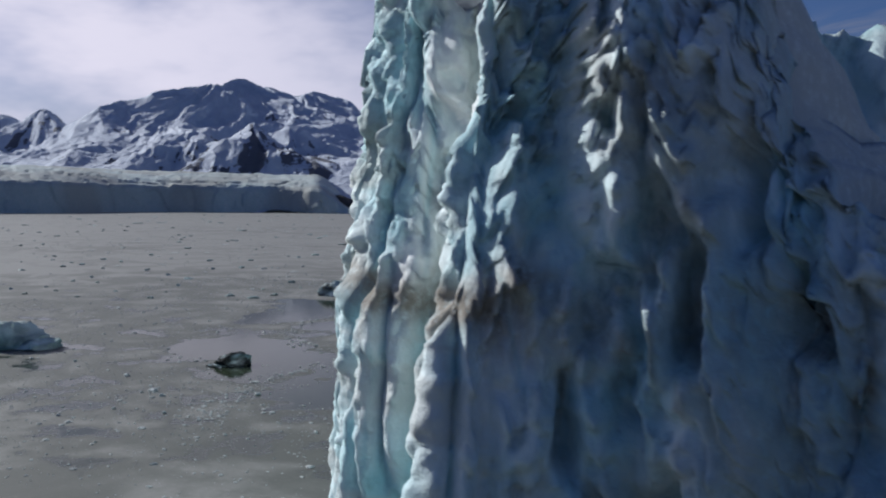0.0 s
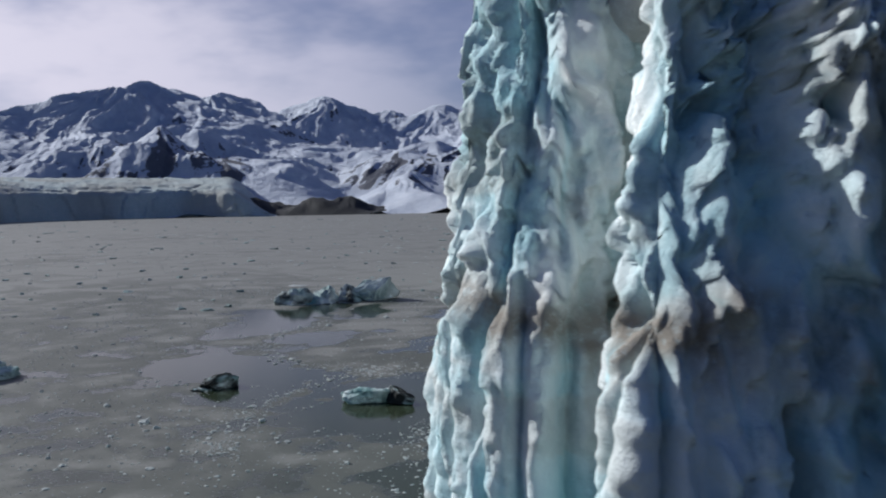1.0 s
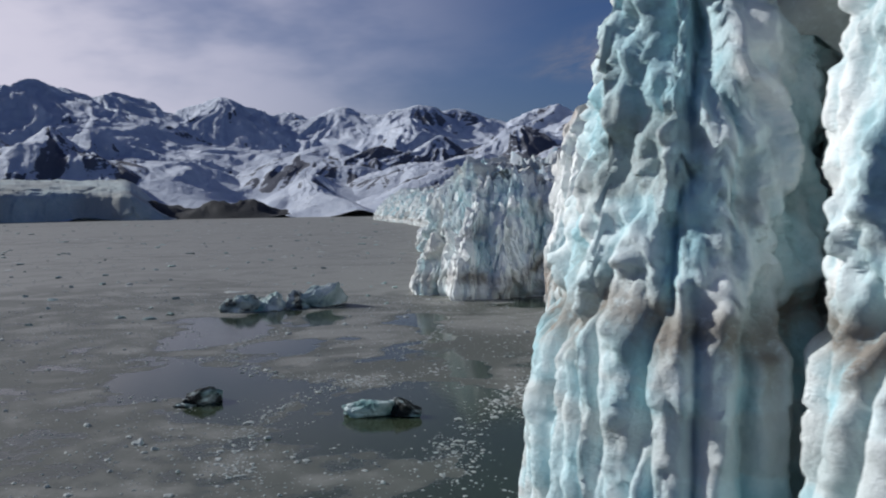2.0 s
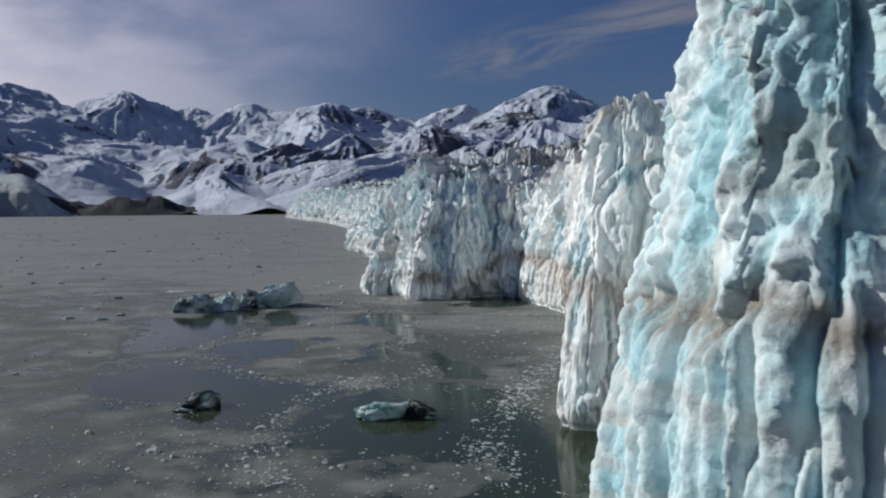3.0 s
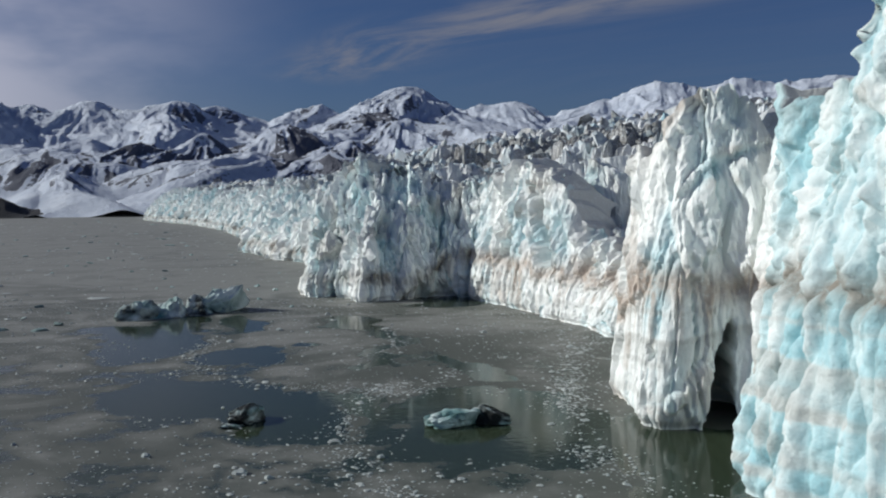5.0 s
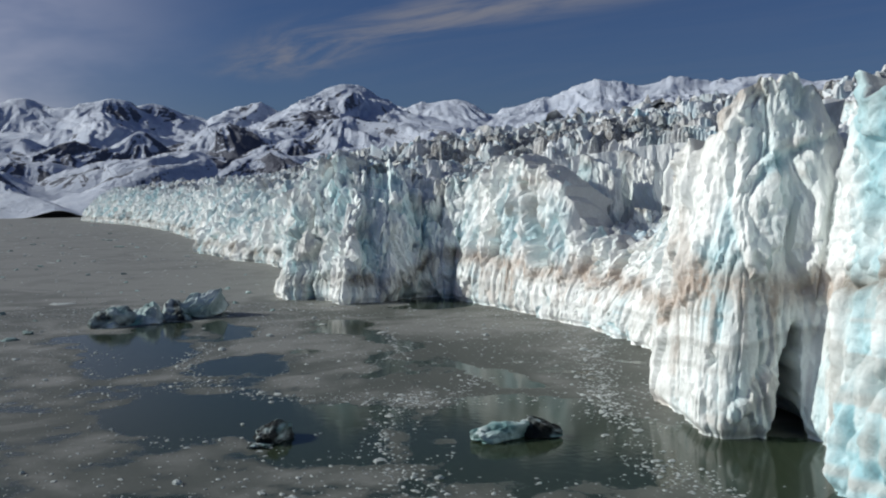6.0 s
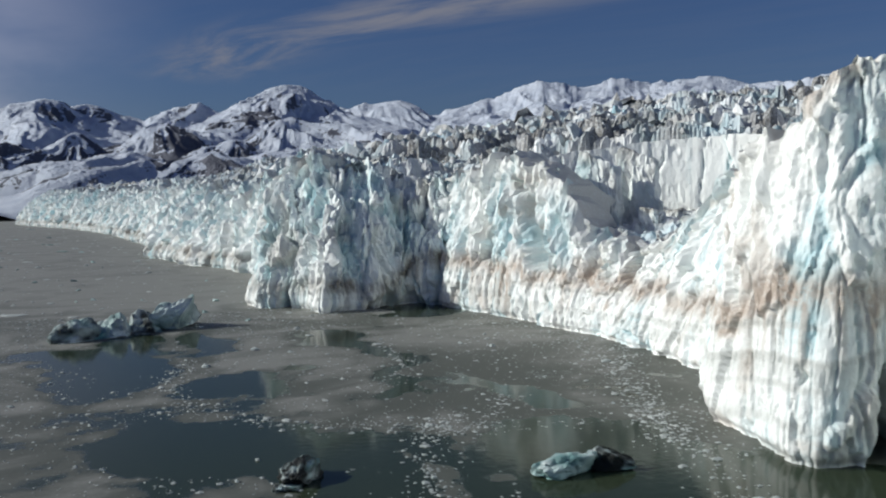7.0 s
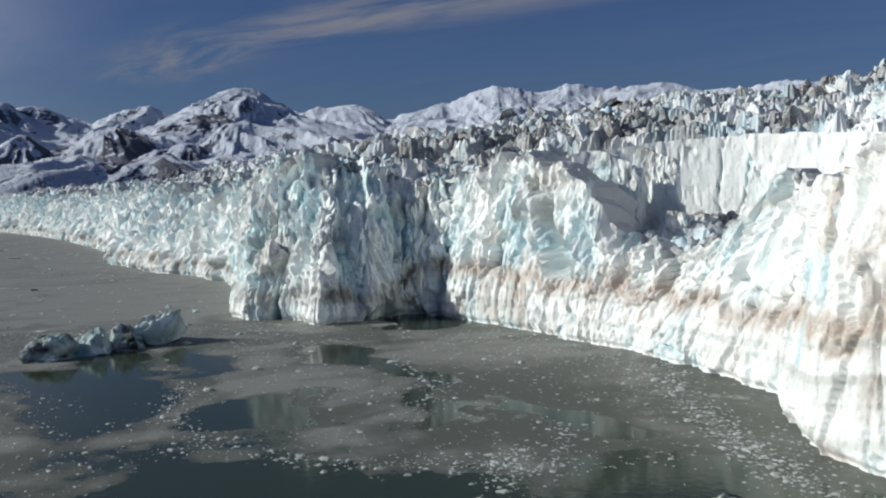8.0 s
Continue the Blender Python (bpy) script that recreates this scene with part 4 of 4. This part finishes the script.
# ---------------------------------------------------------------- icebergs
def lump(name, parent, x, y, length, width, height, turn, seed, tilt=0.0, dirt_level=0.0, label="", peak=0.0):
    """A floating block of ice, sharp-edged above the water; tilt and peak raise one end."""
    rng = np.random.RandomState(seed)
    bm = bmesh.new()
    bmesh.ops.create_icosphere(bm, subdivisions=5, radius=0.62)
    p = np.array([q.co[:] for q in bm.verts])
    faces = np.array([[q.index for q in f.verts] for f in bm.faces])
    bm.free()
    for _ in range(14):
        d = rng.normal(size=3) * (1, 1, 0.8)
        d /= np.linalg.norm(d)
        p = p - np.clip(p @ d - rng.uniform(0.33, 0.5), 0, None)[:, None] * d
    f1, _, rnd, _, _, _ = cells(p[:, 0] * 5, p[:, 1] * 5, p[:, 2] * 4, seed, sharp=True)
    p = p * (1 + 0.13 * (rnd - 0.5) + 0.10 * (0.6 - f1) + 0.06 * fbm(p[:, 0] * 6, p[:, 1] * 6, p[:, 2] * 6, 3, seed + 2))[:, None]
    up = 1 + tilt * p[:, 0] * 2 + peak * np.exp(-(((p[:, 0] - 0.35) / 0.18) ** 2))
    v = np.stack([p[:, 0] * length, p[:, 1] * width, np.where(p[:, 2] > 0, p[:, 2] * 2 * height * up, p[:, 2] * height * 0.6)], 1)
    v[:, 2] += 0.12 * height
    dirt = np.clip(dirt_level + 0.8 * fbm(p[:, 0] * 3, p[:, 1] * 3, p[:, 2] * 3, 3, seed + 4) * (0.3 + dirt_level), 0, 1)
    blue = np.clip(0.55 + 0.6 * fbm(p[:, 0] * 2, p[:, 1] * 2, p[:, 2] * 2, 2, seed + 8), 0, 1)
    ob = mesh_object(name, v, faces, BERG_ICE, False, dict(dirt=dirt, blue=blue))
    ob.parent = parent
    ob.matrix_basis = pose(x, y, 0, 0, 0, turn)
    return tagged(ob, label)


def berg(x, y, turn, label):
    ob = tagged(new("iceberg"), label, "iceberg", "icebergs")
    ob.empty_display_size = 0.5
    ob.matrix_world = pose(x, y, 0, 0, 0, turn)
    return ob


big = berg(-63.5, 274, 38, "long craggy white and green iceberg afloat in slush")
lump("low_dome", big, -14, 0.5, 11, 8, 3.6, 5, 211, 0.05, 0.5, "smooth dark green low end")
lump("middle_crag", big, -5.0, 0.5, 11, 8, 4.0, 20, 212, -0.1, 0.12)
lump("notched_crag", big, 2.5, -1.0, 7, 7, 3.8, 80, 216, 0.2, 0.6)
lump("raised_wedge", big, 11.0, 0.5, 17, 9, 5.2, -4, 213, 0.42, 0.08, "upturned white wedge with dark hollows", 0.25)

black = berg(-36.3, 143, 55, "small dirt-blackened iceberg with an icy end")
lump("black_crag", black, 0, 0, 6.5, 4, 1.7, 10, 221, 0.2, 1.0, "black gravel-covered ice")
lump("icy_end", black, 3.0, 0.4, 2.6, 2.0, 0.9, 40, 222, 0.0, 0.5)
lump("low_shelf", black, -3.2, -0.3, 3.2, 2.4, 0.5, 0, 223, 0.0, 0.6)

pale = berg(-4.6, 137, 2, "pale blue iceberg with one black dirty end")
lump("pale_back", pale, -2.6, 0, 7.5, 4.5, 2.0, 4, 231, 0.25, -0.2, "clean pale blue rounded ice")
lump("black_end", pale, 3.0, 0.1, 5.6, 3.8, 1.7, -6, 232, -0.35, 1.0, "black dirt-covered ice")

green = berg(-89, 141, 38, "rounded dark blue-green iceberg afloat in slush")
lump("hump", green, 0, 0, 17, 11, 4.6, 0, 241, 0.1, 0.25)
lump("shoulder", green, 7, -2, 9, 7, 2.2, 30, 242, -0.2, 0.2)


# ---------------------------------------------------------------- drifting ice
def floe_mesh(seed):
    rng = np.random.RandomState(seed)
    n = 6
    a = np.sort(np.linspace(0, 2 * math.pi, n, endpoint=False) + rng.uniform(-0.25, 0.25, n))
    r = rng.uniform(0.35, 0.55, n)
    rim = np.stack([r * np.cos(a), r * np.sin(a)], 1)
    verts = [(*q, -0.08) for q in rim] + [(*(0.96 * q), 0.10 + 0.05 * rng.rand()) for q in rim] + [(*(0.55 * q), 0.16 + 0.14 * rng.rand()) for q in rim] + [(0.05, 0, 0.22 + 0.1 * rng.rand())]
    faces = [(k + b * n, (k + 1) % n + b * n, (k + 1) % n + (b + 1) * n) for b in (0, 1) for k in range(n)]
    faces += [(k + b * n, (k + 1) % n + (b + 1) * n, k + (b + 1) * n) for b in (0, 1) for k in range(n)]
    faces += [(2 * n + k, 2 * n + (k + 1) % n, 3 * n) for k in range(n)]
    return np.array(verts), np.array(faces)


FLOES = [floe_mesh(700 + q) for q in range(12)]
rng = np.random.RandomState(88)


def slush_at(x, y):
    bx, by = x + 6.5 * fbm(x / 22, y / 22, 0 * x, 4, 301, 0.6), y + 8 * fbm(x / 22, y / 22, 0 * x, 4, 302, 0.6)
    c = np.full(x.shape, 0.72) + 0.25 * fbm(x / 26, y / 26, 0 * x, 3, 305)
    for lx, ly, lw, lh in LEADS:
        c = c - 0.62 * smoothstep(1.25, 0.8, np.hypot((bx - lx) / lw, (by - ly) / lh))
    return np.clip(c, 0.03, 1)


WATERSIDE = np.vstack([np.array(q)[:, :2] for q in (TOWER, TOWER_WEST, BUTTRESS, WALL, HEADLAND, FAR_FRONT)] + [[(1500, 1900), (1500, 62)]])


def afloat(x, y):
    """Whether a place is open water, clear of the ice front."""
    r = np.zeros(x.shape, bool)
    for (ax, ay), (bx, by) in zip(WATERSIDE, np.roll(WATERSIDE, -1, 0)):
        if ay != by:
            r ^= ((ay > y) != (by > y)) & (x < (bx - ax) * (y - ay) / (by - ay) + ax)
    return ~r


# streams of brash between the leads: points along each and half width
STREAMS = [
    ([(30, 225), (24.8, 196), (17.2, 169), (14, 155), (12.6, 145), (7.5, 125), (9, 117), (10.8, 106)], 2.6),
    ([(-12, 168), (-17, 160), (-22, 142), (-22, 125), (-18, 109), (-14.5, 103)], 2.0),
    ([(-49.8, 228), (-52.5, 208), (-48.5, 187), (-37, 171), (-21, 165), (-10, 160), (-1, 179)], 1.8),
    ([(-10.5, 237), (-9.7, 212), (-19, 189)], 2.2),
    ([(37, 217), (29, 200), (21.5, 178), (14.4, 160), (9, 143)], 2.2),
]
# brash too fine to count, thinning out with distance
bx = np.r_[rng.uniform(-150, 40, 48000), rng.uniform(-420, 40, 8000), rng.uniform(-1100, -60, 6000)]
by = np.r_[rng.uniform(70, 310, 48000), rng.uniform(250, 600, 8000), rng.uniform(300, 1500, 6000)]
bs = np.r_[0.14 + 0.30 * rng.exponential(0.6, 48000), 0.3 + 0.6 * rng.exponential(0.6, 8000), 0.9 + 2.0 * rng.exponential(0.7, 6000)]
for points, half in STREAMS:
    way = spline(points, [105] * (len(points) - 1))
    bx, by = np.r_[bx, way[:, 0] + half * rng.normal(0, 0.8, len(way))], np.r_[by, way[:, 1] + 1.6 * half * rng.normal(0, 0.6, len(way))]
    bs = np.r_[bs, 0.16 + 0.36 * rng.exponential(0.7, len(way))]
drifting = np.arange(len(bx)) >= 62000
ok = afloat(bx, by) & (drifting | (rng.rand(len(bx)) < 0.75 * slush_at(bx, by) ** 3 + 0.45 * np.exp(-(((slush_at(bx, by) - 0.45) / 0.12) ** 2))))
bx, by, bs = bx[ok], by[ok], np.minimum(bs[ok], 9)
verts, faces, count = [], [], 0
for x, y, size, turn, kind, squash in zip(bx, by, bs, rng.uniform(0, 6.28, len(bx)), rng.randint(0, 12, len(bx)), rng.uniform(0.5, 1, len(bx))):
    v, f = FLOES[kind]
    c, q = math.cos(turn), math.sin(turn)
    verts.append(np.stack([x + size * (c * v[:, 0] - q * squash * v[:, 1]), y + size * (q * v[:, 0] + c * squash * v[:, 1]), v[:, 2] * min(size, 1.5) * 0.6], 1))
    faces.append(f + count)
    count += len(v)
verts, faces = np.vstack(verts), np.vstack(faces)
brash = mesh_object("brash_ice", verts, faces, BRASH_ICE, False, dict(dirt=np.zeros(len(verts)), blue=np.full(len(verts), 0.1)))
tagged(brash, "small scattered white pieces of brash ice", "ice", kind="stuff")

# larger floes, one by one
data = []
for v, f in FLOES:
    ob = mesh_object("ice_floe", v, f, BRASH_ICE, False, dict(dirt=np.zeros(len(v)), blue=np.full(len(v), 0.25)))
    data.append(ob.data)
    bpy.data.objects.remove(ob)
fx, fy = np.r_[rng.uniform(-120, 36, 420), rng.uniform(-420, -40, 160)], np.r_[rng.uniform(95, 300, 420), rng.uniform(280, 900, 160)]
ok = afloat(fx - 3, fy) & afloat(fx + 3, fy) & (rng.rand(len(fx)) < 0.6 * slush_at(fx, fy) + 0.03)
for k in np.nonzero(ok)[0][::2]:
    size = rng.uniform(0.7, 1.0 + 1.5 * rng.rand() ** 3) * (1 if k < 420 else 3.0)
    ob = new("ice_floe", data[rng.randint(12)])
    ob.matrix_world = pose(fx[k], fy[k], 0.02, 0, 0, rng.uniform(0, 360)) @ Matrix.Diagonal((size, size * rng.uniform(0.5, 1), min(size, 2.0), 1))
    tagged(ob, "small white ice floe drifting in the slush", "ice floe", "ice floes")

# far floes on the pale slush, coloured dark for their shaded sides and reflections
DARK_FLOES = []
for seed in range(8):
    v, f = BLOCKS[seed * 3]
    v = (v - (0, 0, 0.25)) * (1.0, 0.6, 0.30)
    ob = mesh_object("growler", v, f, BERG_ICE, False, dict(dirt=np.full(len(v), 0.1 + 0.06 * seed), blue=np.full(len(v), 0.7), layer=np.zeros(len(v))))
    DARK_FLOES.append(ob.data)
    bpy.data.objects.remove(ob)
rng = np.random.RandomState(91)
for far in np.geomspace(260, 1700, 190):
    bearing = radians(rng.uniform(-46, -6))
    x, y = far * math.sin(bearing), far * math.cos(bearing)
    if not afloat(np.array([x + 6.0]), np.array([y]))[0]:
        continue
    size = rng.uniform(0.6, 1.5) * (1 + far / 260) * (1.8 if rng.rand() < 0.15 else 1.0)
    ob = new("growler", DARK_FLOES[rng.randint(8)])
    ob.matrix_world = pose(x, y, 0, 0, 0, rng.uniform(0, 360)) @ Matrix.Diagonal((size, size, min(size, 3.2), 1))
    tagged(ob, "small far ice floe, coloured dark for its shaded side and reflection", "growler", "growlers")
